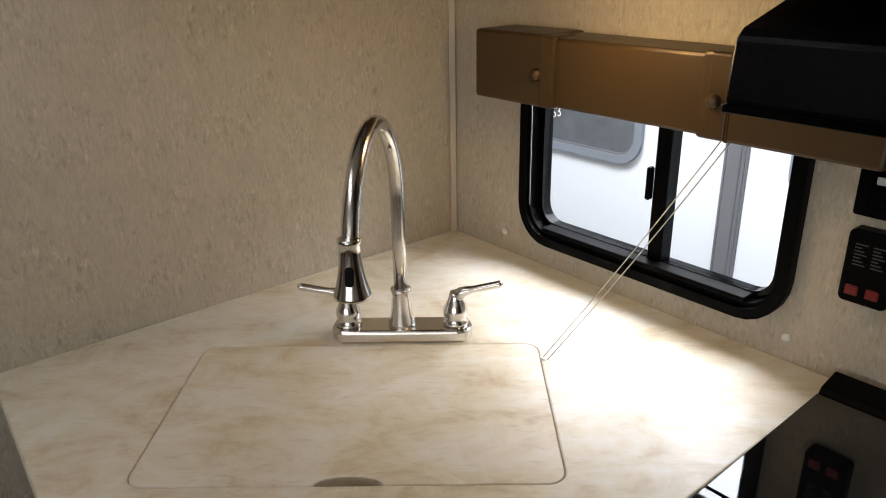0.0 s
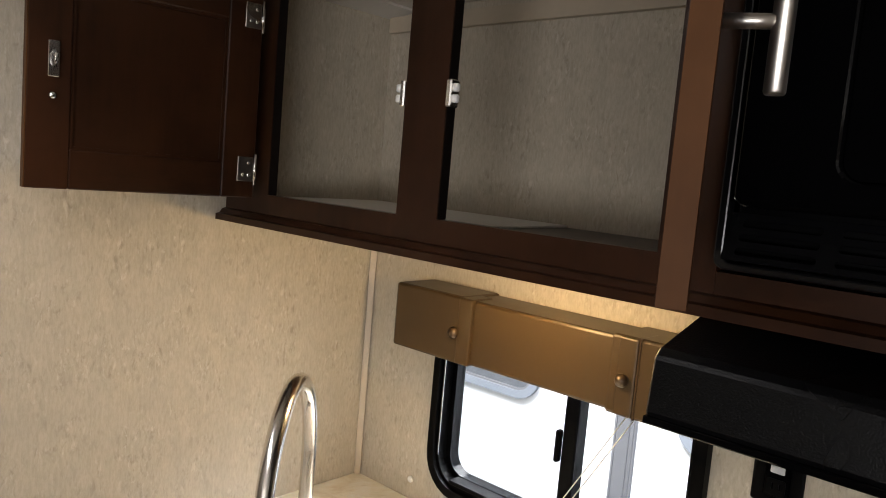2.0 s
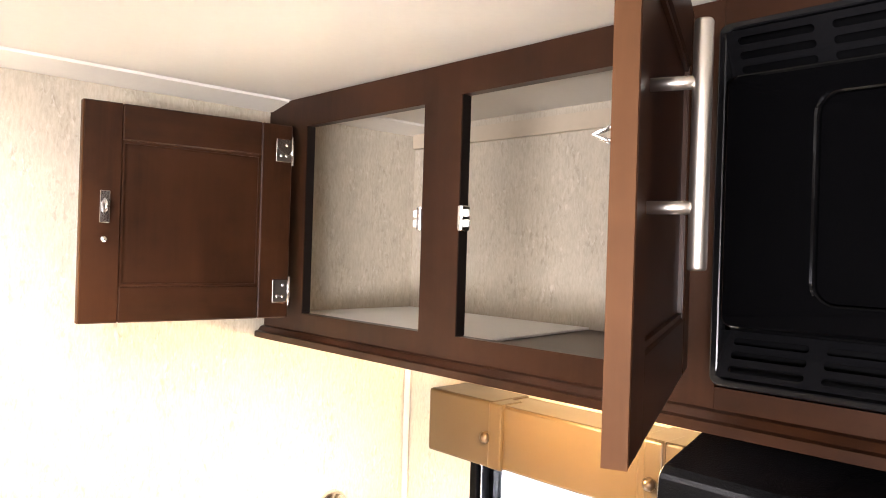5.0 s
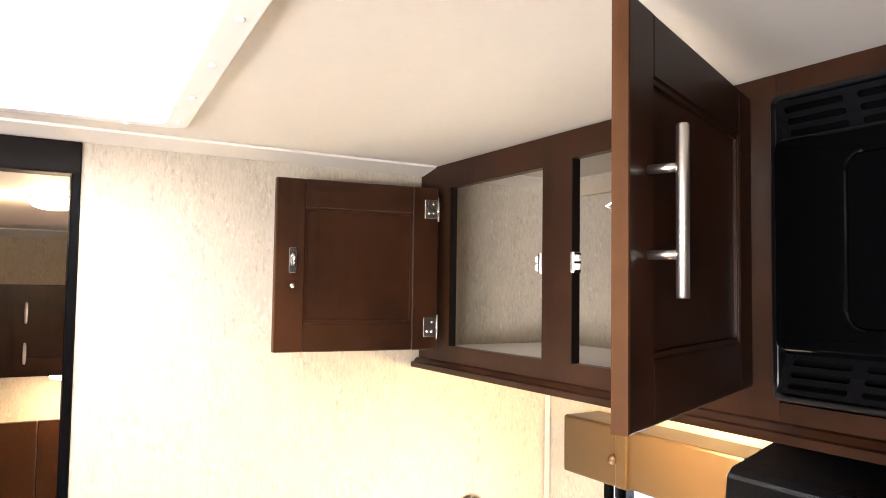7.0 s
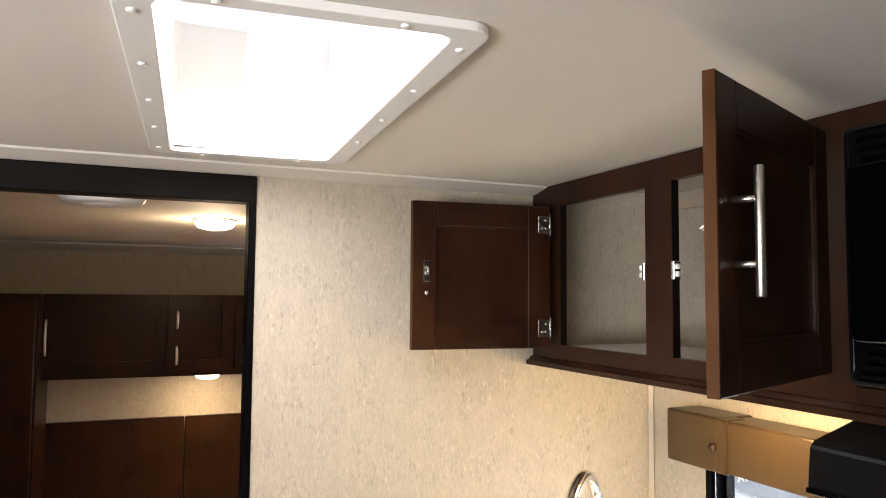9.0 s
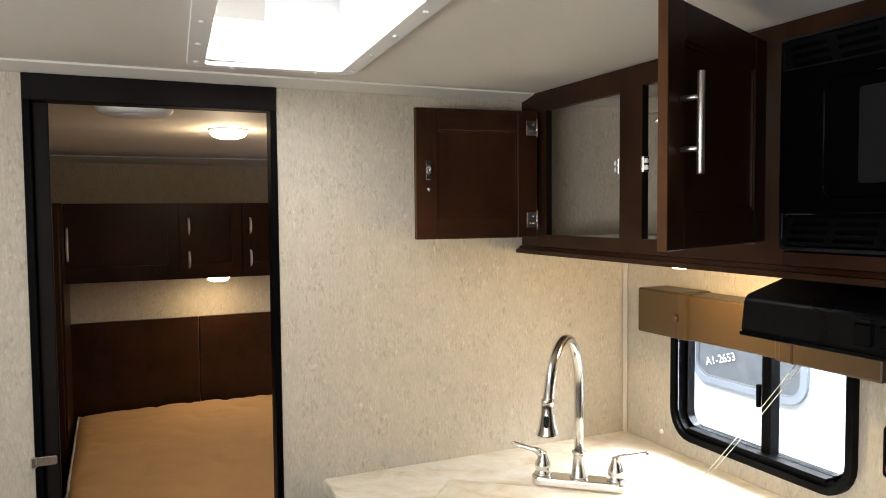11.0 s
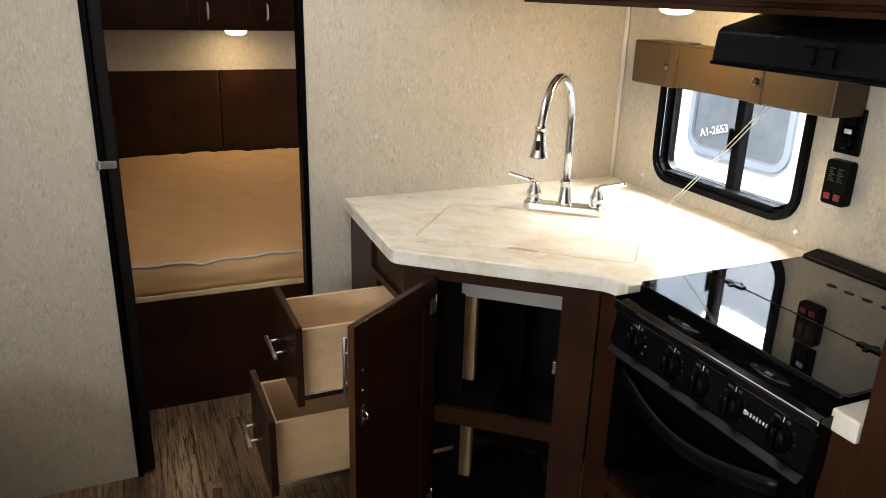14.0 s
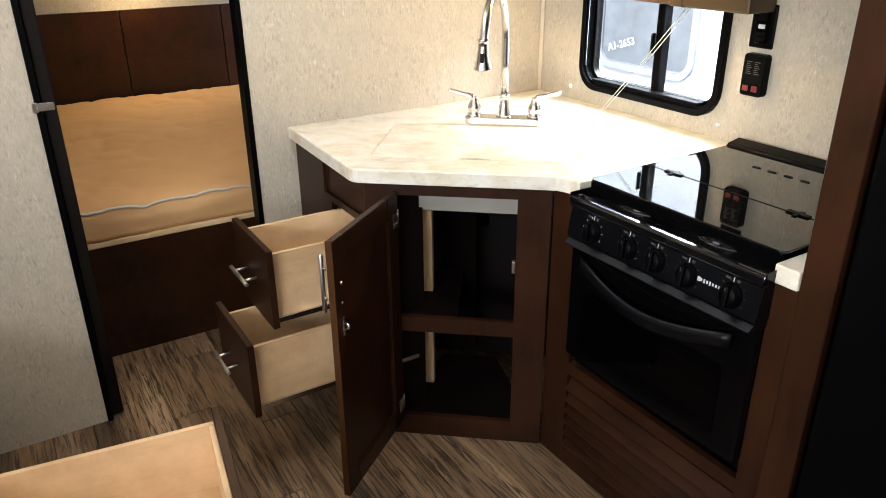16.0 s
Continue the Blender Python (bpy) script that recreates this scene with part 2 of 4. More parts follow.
def make_floor_mat():
    n = Nodes("rustic_plank")
    info = n.add("ShaderNodeObjectInfo")
    c, m = n.add("ShaderNodeTexCoord"), n.add("ShaderNodeMapping")
    m.inputs["Scale"].default_value = (0.05, 0.9, 1)
    add = n.add("ShaderNodeVectorMath")
    add.operation = "SCALE"
    add.inputs[0].default_value = (7.0, 13.0, 3.0)
    n.link(info.outputs["Random"], add.inputs["Scale"])
    n.link(c.outputs["Object"], m.inputs["Vector"])
    n.link(add.outputs[0], m.inputs["Location"])
    g = n.add("ShaderNodeTexNoise", Scale=105.0, Detail=6.0, Roughness=0.72, Distortion=0.9)
    w = n.add("ShaderNodeTexNoise", Scale=11.0, Detail=5.0, Roughness=0.62, Distortion=1.2)
    n.link(m.outputs["Vector"], g.inputs["Vector"])
    n.link(m.outputs["Vector"], w.inputs["Vector"])
    col = n.ramp(w.outputs["Fac"], [(0.3, (0.080, 0.043, 0.020)), (0.48, (0.19, 0.112, 0.056)), (0.68, (0.36, 0.242, 0.142))])
    col = n.mix(n.ramp(g.outputs["Fac"], [(0.41, (0.92, 0.92, 0.92)), (0.52, (0, 0, 0))]), col, (0.018, 0.010, 0.005))
    hsv = n.add("ShaderNodeHueSaturation")
    mr = n.add("ShaderNodeMapRange")
    mr.inputs["To Min"].default_value, mr.inputs["To Max"].default_value = 0.62, 1.3
    n.link(info.outputs["Random"], mr.inputs["Value"])
    n.link(mr.outputs["Result"], hsv.inputs["Value"])
    n.link(col, hsv.inputs["Color"])
    return n.finish(hsv.outputs["Color"], 0.42, bump=g.outputs["Fac"], strength=0.3, depth=0.0015)


PLANK = make_floor_mat()
glass_nodes = Nodes("clear_glass")
acrylic = Nodes("milky_acrylic")
milk = acrylic.add("ShaderNodeBsdfTranslucent")
acrylic.link(acrylic.ramp(acrylic.noise(6.0), [(0.3, (0.42, 0.43, 0.44)), (0.7, (0.50, 0.50, 0.50))]), milk.inputs["Color"])
acrylic.link(milk.outputs["BSDF"], acrylic.tree.nodes["Material Output"].inputs["Surface"])
ACRYLIC = acrylic.mat
GLASS = glass_nodes.finish((0.92, 0.95, 0.95), 0.0, Transmission_Weight=1.0, IOR=1.02)


# ---- mesh helpers ----
def box(x0, x1, y0, y1, z0, z1, bevel=0.0, seg=1):
    bm = bmesh.new()
    bmesh.ops.create_cube(bm, size=1.0)
    for v in bm.verts:
        v.co = Vector((x0 + (v.co.x + 0.5) * (x1 - x0), y0 + (v.co.y + 0.5) * (y1 - y0), z0 + (v.co.z + 0.5) * (z1 - z0)))
    if bevel:
        bmesh.ops.bevel(bm, geom=bm.edges[:], offset=bevel, segments=seg, affect="EDGES", profile=0.5)
    return bm


def slab(outer, holes, a0, a1, axis="z", bevel=0.0, seg=2):
    """An extruded outline with holes; (u, v) are x, y for axis z, x, z for axis y, and y, z for axis x."""
    def at(u, v, a):
        return {"z": (u, v, a), "y": (u, a, v), "x": (a, u, v)}[axis]
    bm = bmesh.new()
    caps = []
    for a in (a0, a1):
        edges, rings = [], []
        for loop in (outer, *holes):
            vs = [bm.verts.new(at(u, v, a)) for u, v in loop]
            rings.append(vs)
            edges += [bm.edges.new((vs[k], vs[(k + 1) % len(vs)])) for k in range(len(vs))]
        if holes:
            bmesh.ops.triangle_fill(bm, edges=edges, use_beauty=True)
        else:
            bm.faces.new(rings[0])
        caps.append(rings)
    for lo, hi in zip(*caps):
        for k in range(len(lo)):
            j = (k + 1) % len(lo)
            bm.faces.new((lo[k], lo[j], hi[j], hi[k]))
    bmesh.ops.recalc_face_normals(bm, faces=bm.faces[:])
    if bevel:
        es = [e for e in bm.edges if len(e.link_faces) == 2 and e.calc_face_angle(0) > 0.6]
        bmesh.ops.bevel(bm, geom=es, offset=bevel, segments=seg, affect="EDGES", profile=0.5)
    return bm


def rect(u0, u1, v0, v1, r=0.0, n=6):
    if r <= 0:
        return [(u0, v0), (u1, v0), (u1, v1), (u0, v1)]
    pts = []
    for cu, cv, a in ((u1 - r, v0 + r, -90), (u1 - r, v1 - r, 0), (u0 + r, v1 - r, 90), (u0 + r, v0 + r, 180)):
        for k in range(n + 1):
            t = radians(a + 90 * k / n)
            pts.append((cu + r * math.cos(t), cv + r * math.sin(t)))
    return pts


def tube(points, radius, n=12, closed_ends=True):
    """A round bar along points; radius may be one number or one a point."""
    bm = bmesh.new()
    pts = [Vector(p) for p in points]
    rad = radius if isinstance(radius, (list, tuple)) else [radius] * len(pts)
    up, rings = None, []
    for k, p in enumerate(pts):
        d = (pts[min(k + 1, len(pts) - 1)] - pts[max(k - 1, 0)]).normalized()
        if up is None:
            up = d.orthogonal().normalized()
        up = (up - d * up.dot(d)).normalized()
        side = d.cross(up)
        rings.append([bm.verts.new(p + (up * math.cos(2 * math.pi * j / n) + side * math.sin(2 * math.pi * j / n)) * rad[k]) for j in range(n)])
    for a, b in zip(rings, rings[1:]):
        for j in range(n):
            f = bm.faces.new((a[j], a[(j + 1) % n], b[(j + 1) % n], b[j]))
            f.smooth = True
    if closed_ends:
        bm.faces.new(rings[0][::-1])
        bm.faces.new(rings[-1])
    return bm


def lathe(profile, at=(0, 0, 0), n=24):
    """A turned form round z: profile rows of radius and height."""
    return tube([(at[0], at[1], at[2] + h) for r, h in profile], [max(r, 0.0002) for r, h in profile], n)


def joined(*bms):
    out = bmesh.new()
    me = bpy.data.meshes.new("scratch")
    for b in bms:
        b.to_mesh(me)
        out.from_mesh(me)
        b.free()
    bpy.data.meshes.remove(me)
    return out


def moved(bm, m):
    bmesh.ops.transform(bm, matrix=m, verts=bm.verts[:])
    return bm


def solid(name, bm, material):
    me = bpy.data.meshes.new(name)
    bm.to_mesh(me)
    bm.free()
    me.materials.append(material)
    return new(name, me)


def part(name, bm, material, parent, label=""):
    """One mesh under a thing or a part, in the thing's own coordinates."""
    ob = solid(name, bm, material)
    ob.parent = parent
    return tagged(ob, label)


def thing(name, m, label, category, group="", kind=""):
    ob = new(name)
    ob.empty_display_size = 0.05
    ob.matrix_basis = m
    return tagged(ob, label, category, group, kind)


def structure(name, bm, material, label, category):
    return tagged(solid(name, bm, material), label, category, kind="structure")


ORIGIN = pose(0, 0, 0)

# ---- large structure ----
DOOR_R, DOOR_L = -1.189, -1.800
wall = structure("wall_partition", slab([(0.05, 0), (0.05, 2.30), (-3.2, 2.30), (-3.2, 0), (DOOR_L, 0), (DOOR_L, 2.020), (DOOR_R, 2.020), (DOOR_R, 0)], [], -0.045, 0.0, "x"),
                 WALL, "tan linen wallpaper partition with a doorway to the bedroom", "wall")
WIN = rect(0.261, 0.863, 0.978, 1.409, 0.070)
structure("wall_window", slab([(-2.6, -0.3), (5.0, -0.3), (5.0, 2.30), (-2.6, 2.30)], [WIN, rect(-1.75, -1.05, 1.0, 1.5, 0.06)], 0.0, 0.05, "y"),
          WALL, "tan linen wallpaper outside wall round the kitchen window", "wall")
REAR = rect(1.4, 3.6, 1.0, 1.7)
structure("wall_slideout", slab([(-2.6, 0), (5.0, 0), (5.0, 2.30), (-2.6, 2.30)], [REAR], -3.25, -3.2, "y"), WALL,
          "tan linen wallpaper wall with a wide window opening", "wall")
structure("wall_rear", box(5.0, 5.05, -3.25, 0.05, 0, 2.3), WALL, "tan linen wallpaper end wall", "wall")
structure("wall_bedroom", box(-2.45, -2.40, -3.2, 0.0, 0, 2.3), WALL, "tan wallpaper wall behind the bed", "wall")
SKEW = math.tan(radians(-4.2))
SKY = [(x, y + (x - 0.640) * SKEW) for x, y in rect(0.222, 1.058, -1.432, -1.102, 0.02, 3)]
structure("ceiling", slab([(0.0, -3.2), (5.0, -3.2), (5.0, 0.0), (0.0, 0.0)], [SKY], 2.04, 2.30, "z"), CEIL,
          "off-white vinyl ceiling with a skylight opening", "ceiling")
structure("ceiling_bedroom", box(-2.40, -0.045, -3.2, 0.0, 1.990, 2.30), CEIL, "off-white vinyl bedroom ceiling", "ceiling")
structure("trim_ceiling", slab([(0.0, 2.039), (0.0, 2.0205), (0.012, 2.0205), (0.075, 2.0335), (0.075, 2.039)], [], -3.2, -0.001, "y"), CEIL,
          "off-white cove strip between wall and ceiling", "trim")
structure("trim_bedroom_ceiling", slab([(-2.399, 1.9895), (-2.399, 1.955), (-2.385, 1.955), (-2.300, 1.982), (-2.300, 1.9895)], [], -3.19, -0.001, "y"), CEIL,
          "off-white cove strip under the bedroom ceiling", "trim")
structure("trim_corner", slab([(0.001, -0.012), (0.012, -0.001), (0.016, -0.006), (0.006, -0.016)], [], 0.91, 1.556, "z"), ALU,
          "cream plastic strip in the wall corner", "trim")
structure("wall_kitchen_end", box(2.36, 2.40, -0.60, 0.0, 0, 2.04), WALL, "plain wall beside the refrigerator", "wall")

# doorway
door_1 = thing("door_1", pose(0, -1.4945, 0), "doorway with dark brown and black trim, pocket door slid open", "doorway", kind="structure")
for y0, y1 in ((-0.3055, -0.2880), (0.2880, 0.3055)):
    part("jamb", box(-0.050, 0.006, y0, y1, 0.0, 2.020, 0.002), BLACK, door_1, "black jamb edge")
part("header", box(-0.050, 0.008, -0.3054, 0.3054, 1.955, 2.0198, 0.003), TRIM_AND_SHADE, door_1, "dark brown header board")
part("pocket_door", box(-0.038, -0.010, -0.2875, -0.251, 0.01, 1.954, 0.003), TRIM_AND_SHADE, door_1, "edge of a sliding door in dark brown wood")
strap = part("latch_strap", slab(rect(-0.312, -0.256, 1.058, 1.081, 0.006), [], 0.0062, 0.012, "x", 0.001), CHROME, door_1, "clear grey latch strap")
part("latch_catch", box(0.0122, 0.020, -0.314, -0.300, 1.055, 1.085, 0.003), CHROME, strap)

# ---- kitchen window ----
window_1 = thing("window_1", pose(0.562, 0, 0.009) @ Matrix.Diagonal((0.926, 1, 1, 1)), "black framed sliding window with rounded corners above the counter", "window", kind="structure")


def ring(u0, u1, v0, v1, r, w, a0, a1, bevel=0.003):
    return slab(rect(u0, u1, v0, v1, r), [rect(u0 + w, u1 - w, v0 + w, v1 - w, max(r - w, 0.01))], a0, a1, "y", 0)


part("outer_frame", ring(-0.338, 0.338, 0.957, 1.412, 0.09, 0.020, -0.022, 0.0), BLACK, window_1)
part("liner", ring(-0.3249, 0.3249, 0.9691, 1.3999, 0.0749, 0.016, -0.012, 0.049), BLACK, window_1)
part("inner_frame", ring(-0.308, 0.308, 0.986, 1.383, 0.058, 0.014, 0.012, 0.040), BLACK_GLOSS, window_1)
part("track", box(-0.26, 0.26, -0.0205, 0.012, 0.9895, 0.9985, 0.001), BLACK, window_1)
part("meeting_rail", box(0.018, 0.052, 0.006, 0.044, 0.992, 1.380, 0.003), BLACK, window_1)
part("latch", box(0.006, 0.0175, -0.004, 0.012, 1.120, 1.185, 0.003), BLACK, window_1)
part("bright_strip", box(-0.312, -0.3085, -0.0135, -0.0122, 1.04, 1.36), CHROME, window_1, "bright metal strip")
for u0, u1, y in ((-0.294, 0.020, 0.030), (0.050, 0.294, 0.020)):
    p = part("pane", box(u0, u1, y, y + 0.003, 1.000, 1.369), GLASS, window_1, "clear glass")
    p.visible_shadow = False

valance = thing("window_valance", pose(0.612, -0.056, 1.299), "bronze vinyl padded valance with covered buttons over the window", "valance")
part("board", box(-0.398, 0.398, -0.058, 0.0545, 0.003, 0.132, 0.006, 2), VINYL, valance)
for x0, x1 in ((-0.402, -0.212), (0.118, 0.402)):
    part("wrap", box(x0, x1, -0.063, 0.0548, 0.0, 0.136, 0.006, 2), VINYL, valance, "folded vinyl end wrap")
for x in (-0.195, 0.160):
    part("pleat", box(x - 0.026, x + 0.010, -0.066, 0.0, 0.0015, 0.1345, 0.004, 2), VINYL, valance, "narrow vertical pleat")
for x in (-0.227, 0.148):
    part("button", moved(lathe([(0.011, 0.0), (0.012, 0.004), (0.0105, 0.009), (0.006, 0.013), (0.0, 0.0145)], n=18), pose(x, -0.0632 if x < 0 else -0.0655, 0.062, 90)), BUTTON, valance, "dark covered button")
part("seam", box(0.1705, 0.1735, -0.0645, 0.0, 0.0005, 0.1362), BUTTON, valance, "dark stitched seam")

# shade cords from the valance to the counter
cords = thing("shade_cord", pose(0.750, -0.05, 1.290), "two thin cream shade cords tied down to the counter", "cord")
for dx in (0.0, 0.016):
    a, b = Vector((dx, 0, 0.01)), Vector((-0.150 + dx * 0.7, -0.263, -0.3775))
    part("cord", tube([a.lerp(b, k / 8) + Vector((0, 0, -0.008 * math.sin(math.pi * k / 8))) for k in range(9)], 0.0011, 6), CORD, cords)
part("anchor", box(-0.155, -0.142, -0.267, -0.259, -0.3798, -0.3765, 0.0008), WHITE, cords, "small clear hold-down")

clip = thing("wall_clip", pose(0.188, -0.001, 0.957), "small clear round clip on the wallpaper", "clip")
part("disc", moved(lathe([(0.008, 0.0), (0.008, 0.003), (0.005, 0.006), (0.0, 0.007)], n=16), pose(0, 0, 0, 90)), WHITE, clip)
tagged(clip, group="shade clips")
copy_thing(clip, pose(0.879, -0.001, 0.953))

# ---- neighbouring vehicle and ground outside ----
tagged(solid("ground", slab(rect(-400, 400, -400, 400), [], -0.95, -0.85), GRAVEL), "grey gravel yard outside", "ground", kind="structure")
trailer = thing("travel_trailer", pose(0, 1.5, -0.85), "white travel trailer with blue stripe parked alongside", "trailer")
part("body", box(-4.2, 3.6, 0.0, 2.4, 0.45, 3.35, 0.05, 2), NEIGHBOUR, trailer)
part("stripe", box(-4.1, 3.5, -0.004, 0.01, 0.80, 1.03), BLUE, trailer, "blue decal stripe")
part("seam_cover", box(-0.100, 0.000, -0.012, 0.01, 0.52, 3.28, 0.003), SEAM, trailer, "grey upright seam strip")
for x in (-0.094, -0.034, -0.016):
    part("ridge", box(x, x + 0.007, -0.017, -0.011, 0.52, 3.28, 0.002), SEAM, trailer)
for x0, x1 in ((-1.27, -0.485), (0.168, 0.95)):
    w = part("window", slab(rect(x0, x1, 1.532, 2.24, 0.12), [rect(x0 + 0.036, x1 - 0.036, 1.568, 2.204, 0.09)], -0.022, 0.005, "y"), GREYTRIM, trailer, "grey framed window")
    part("seal", slab(rect(x0 + 0.0365, x1 - 0.0365, 1.5685, 2.2035, 0.09), [rect(x0 + 0.046, x1 - 0.046, 1.578, 2.194, 0.080)], -0.015, 0.004, "y"), SEAM, w, "dark grey rubber seal")
    part("pane", slab(rect(x0 + 0.0455, x1 - 0.0455, 1.5775, 2.1945, 0.081), [], -0.006, 0.004, "y"), TINT, w)
fc = bpy.data.curves.new("unit_number", "FONT")
fc.body, fc.size, fc.extrude = "A1-2653", 0.066, 0.0008
fc.materials.append(WHITE)
num = new("unit_number", fc)
num.parent = trailer
num.matrix_basis = pose(-1.165, -0.009, 1.628, 90, 0, 0) @ pose(0, 0, 0, 0, 0, 17)
tagged(num, "white handwritten marker number")
for x in (-3.0, -2.2):
    part("wheel", moved(lathe([(0.10, 0), (0.33, 0), (0.36, 0.03), (0.36, 0.19), (0.33, 0.22), (0.10, 0.22)]), pose(x, 0.3, 0.36, 90)), BLACK, trailer)

# ---- skylight ----
skylight = thing("skylight", pose(0.640, -1.267, 2.04, 0, 0, -4.2), "white framed domed skylight in the ceiling", "skylight", kind="structure")
part("flange", slab(rect(-0.447, 0.447, -0.204, 0.204, 0.03), [rect(-0.418, 0.418, -0.163, 0.163, 0.02, 3)], -0.012, -0.0005, "z", 0.002), WHITE, skylight, "white plastic flange")
well = bmesh.new()
lo = [well.verts.new((u, v, -0.0005)) for u, v in rect(-0.4185, 0.4185, -0.1635, 0.1635)]
hi = [well.verts.new((u, v, 0.2585)) for u, v in rect(-0.4195, 0.4195, -0.1645, 0.1645)]
for k in range(4):
    well.faces.new((lo[k], lo[(k + 1) % 4], hi[(k + 1) % 4], hi[k]))
ob = part("well", well, WHITE, skylight, "white well lining")
mod = ob.modifiers.new("thick", "SOLIDIFY")
mod.thickness, mod.offset = 0.004, 0
part("dome", slab(rect(-0.47, 0.47, -0.22, 0.22, 0.05), [], 0.26, 0.275, "z", 0.004), ACRYLIC, skylight, "white acrylic dome")
screw = lathe([(0.006, 0.0), (0.006, 0.002), (0.003, 0.0035), (0.0, 0.0037)], n=10)
me = bpy.data.meshes.new("screw")
screw.to_mesh(me)
screw.free()
me.materials.append(WHITE)
spots = [(x, y) for x in (-0.38, -0.19, 0.0, 0.19, 0.38) for y in (-0.184, 0.184)] + [(x, y) for x in (-0.435, 0.435) for y in (-0.1, 0.1)]
for x, y in spots:
    s = new("screw", me)
    s.parent = skylight
    s.matrix_basis = pose(x, y, -0.0118, 180)

# ---- countertop, sink and faucet ----
ANG = 49.5
DC, DS = math.cos(radians(ANG)), math.sin(radians(ANG))


def diag(s, d, z=0.0, base=(0.503, -0.637)):
    """A point at s along the slanted front and d out from it."""
    return (base[0] + s * DC + d * DS, base[1] + s * DS - d * DC, z)


def notch_outline(half, deep, r):
    pts = []
    for u, v in rect(-half, half, -deep, deep, r, 5):
        pts.append((u, v))
    return pts


def to_plan(pts):
    return [diag(u, v)[:2] for u, v in pts]


CT = [(0.0, 0.0), (0.972, 0.0), (0.972, -0.640), (0.945, -0.643), (0.918, -0.650), (0.897, -0.662), (0.880, -0.680), (0.548, -1.078), (0.535, -1.088), (0.517, -1.092), (0.0, -1.070)]
hole = to_plan(notch_outline(0.3054, 0.1934, 0.027))
counter = thing("countertop", pose(0, 0, 0.868), "cream marbled laminate corner countertop", "countertop")
part("top", slab(CT[::-1], [hole], 0.0, 0.042, "z", 0.0035, 2), COUNTER, counter)
FRONT = CT[2:]


def offset(pts, d):
    out = []
    for k, p in enumerate(pts):
        a, b = Vector(pts[max(k - 1, 0)]), Vector(pts[min(k + 1, len(pts) - 1)])
        t = (b - a).normalized()
        out.append((p[0] - t.y * d, p[1] + t.x * d))
    return out


part("edge_band", slab(offset(FRONT, 0.0012) + offset(FRONT, -0.0020)[::-1], [], 0.0035, 0.0385), COUNTER, counter, "cream laminate front edge band")
for u in (-0.30, 0.30):
    part("cover_ledge", moved(box(u - 0.012, u + 0.012, -0.19, 0.19, -0.012, -0.0005), pose(0.503, -0.637, 0, 0, 0, ANG)), PINE, counter, "pine batten under the sink cover")
cover = notch_outline(0.3045, 0.1925, 0.026)
arc = [(0.006 + 0.048 * math.cos(t), 0.1925 - 0.020 * math.sin(t)) for t in [math.pi * j / 12 for j in range(13)]]
ring_pts = []
for j, p in enumerate(cover):
    ring_pts.append(p)
    q = cover[(j + 1) % len(cover)]
    if p[1] > 0.1924 and q[1] > 0.1924 and p[0] * q[0] < 0:
        ring_pts += arc if p[0] > 0 else arc[::-1]
tagged(solid("sink_cover", slab(to_plan(ring_pts), [], 0.8705, 0.9095, "z", 0.0015, 1), COUNTER), "cream marbled laminate sink cover set in the counter", "sink cover")
sink = thing("sink", pose(*diag(0, 0, 0.868)), "white plastic kitchen sink hung under the counter", "sink")
bowl = slab(rect(-0.30, 0.30, -0.185, 0.185, 0.05), [rect(-0.290, 0.290, -0.175, 0.175, 0.042)], -0.115, -0.0005, "z")
part("bowl", moved(bowl, pose(0, 0, 0, 0, 0, ANG)), SINK_GREY, sink)
part("basin_floor", moved(slab(rect(-0.289, 0.289, -0.174, 0.174, 0.04), [], -0.127, -0.1153, "z"), pose(0, 0, 0, 0, 0, ANG)), SINK_GREY, sink)
part("drain", moved(lathe([(0.045, -0.1275), (0.045, -0.138), (0.022, -0.150), (0.022, -0.23)]), pose(0.02, 0.0, 0)), BLACK, sink)

FA = 49.5
faucet = thing("kitchen_faucet", pose(0.368, -0.448, 0.910, 0, 0, FA), "brushed nickel pull-down faucet with two lever handles", "faucet")
part("deck_plate", slab(rect(-0.131, 0.131, -0.031, 0.031, 0.028), [], 0.0, 0.026, "z", 0.006, 3), POLISHED, faucet)
part("neck_collar", lathe([(0.026, 0.026), (0.025, 0.033), (0.020, 0.050), (0.0165, 0.085), (0.0165, 0.092), (0.019, 0.094), (0.019, 0.100), (0.0145, 0.102)]), POLISHED, faucet)
R = 0.158
sp = [(0.0, 0.0, 0.10), (0.0, 0.0, 0.20), (0.0, 0.0, 0.275)]
sp += [(0.0, -R + R * math.cos(a), 0.275 + 0.162 * math.sin(a)) for a in [math.pi * j / 22 for j in range(1, 23)]]
sp += [(0.0, -2 * R - 0.001, 0.268)]
YAW = -7.5
neck = part("spout", moved(tube(sp, 0.0125, 18), pose(0, 0, 0, 0, 0, YAW)), POLISHED, faucet)
tip = pose(0, 0, 0, 0, 0, YAW)
head_bm = lathe([(0.0145, 0.3275), (0.0163, 0.326), (0.0163, 0.321), (0.0146, 0.3195), (0.0148, 0.306), (0.0162, 0.289), (0.0190, 0.271), (0.0228, 0.256), (0.0258, 0.2475), (0.0266, 0.2445), (0.0258, 0.2415), (0.0225, 0.2405), (0.020, 0.244)], n=32)
spray = part("spray_head", moved(head_bm, tip @ pose(0, -2 * R - 0.001, -0.006)), POLISHED, faucet)
part("button", moved(slab(rect(-0.0060, 0.0060, -0.015, 0.013, 0.0055), [], -0.005, 0.0, "y", 0.001), tip @ pose(0.002, -2 * R - 0.0155, 0.272, -9)), BLACK, spray, "black spray button")
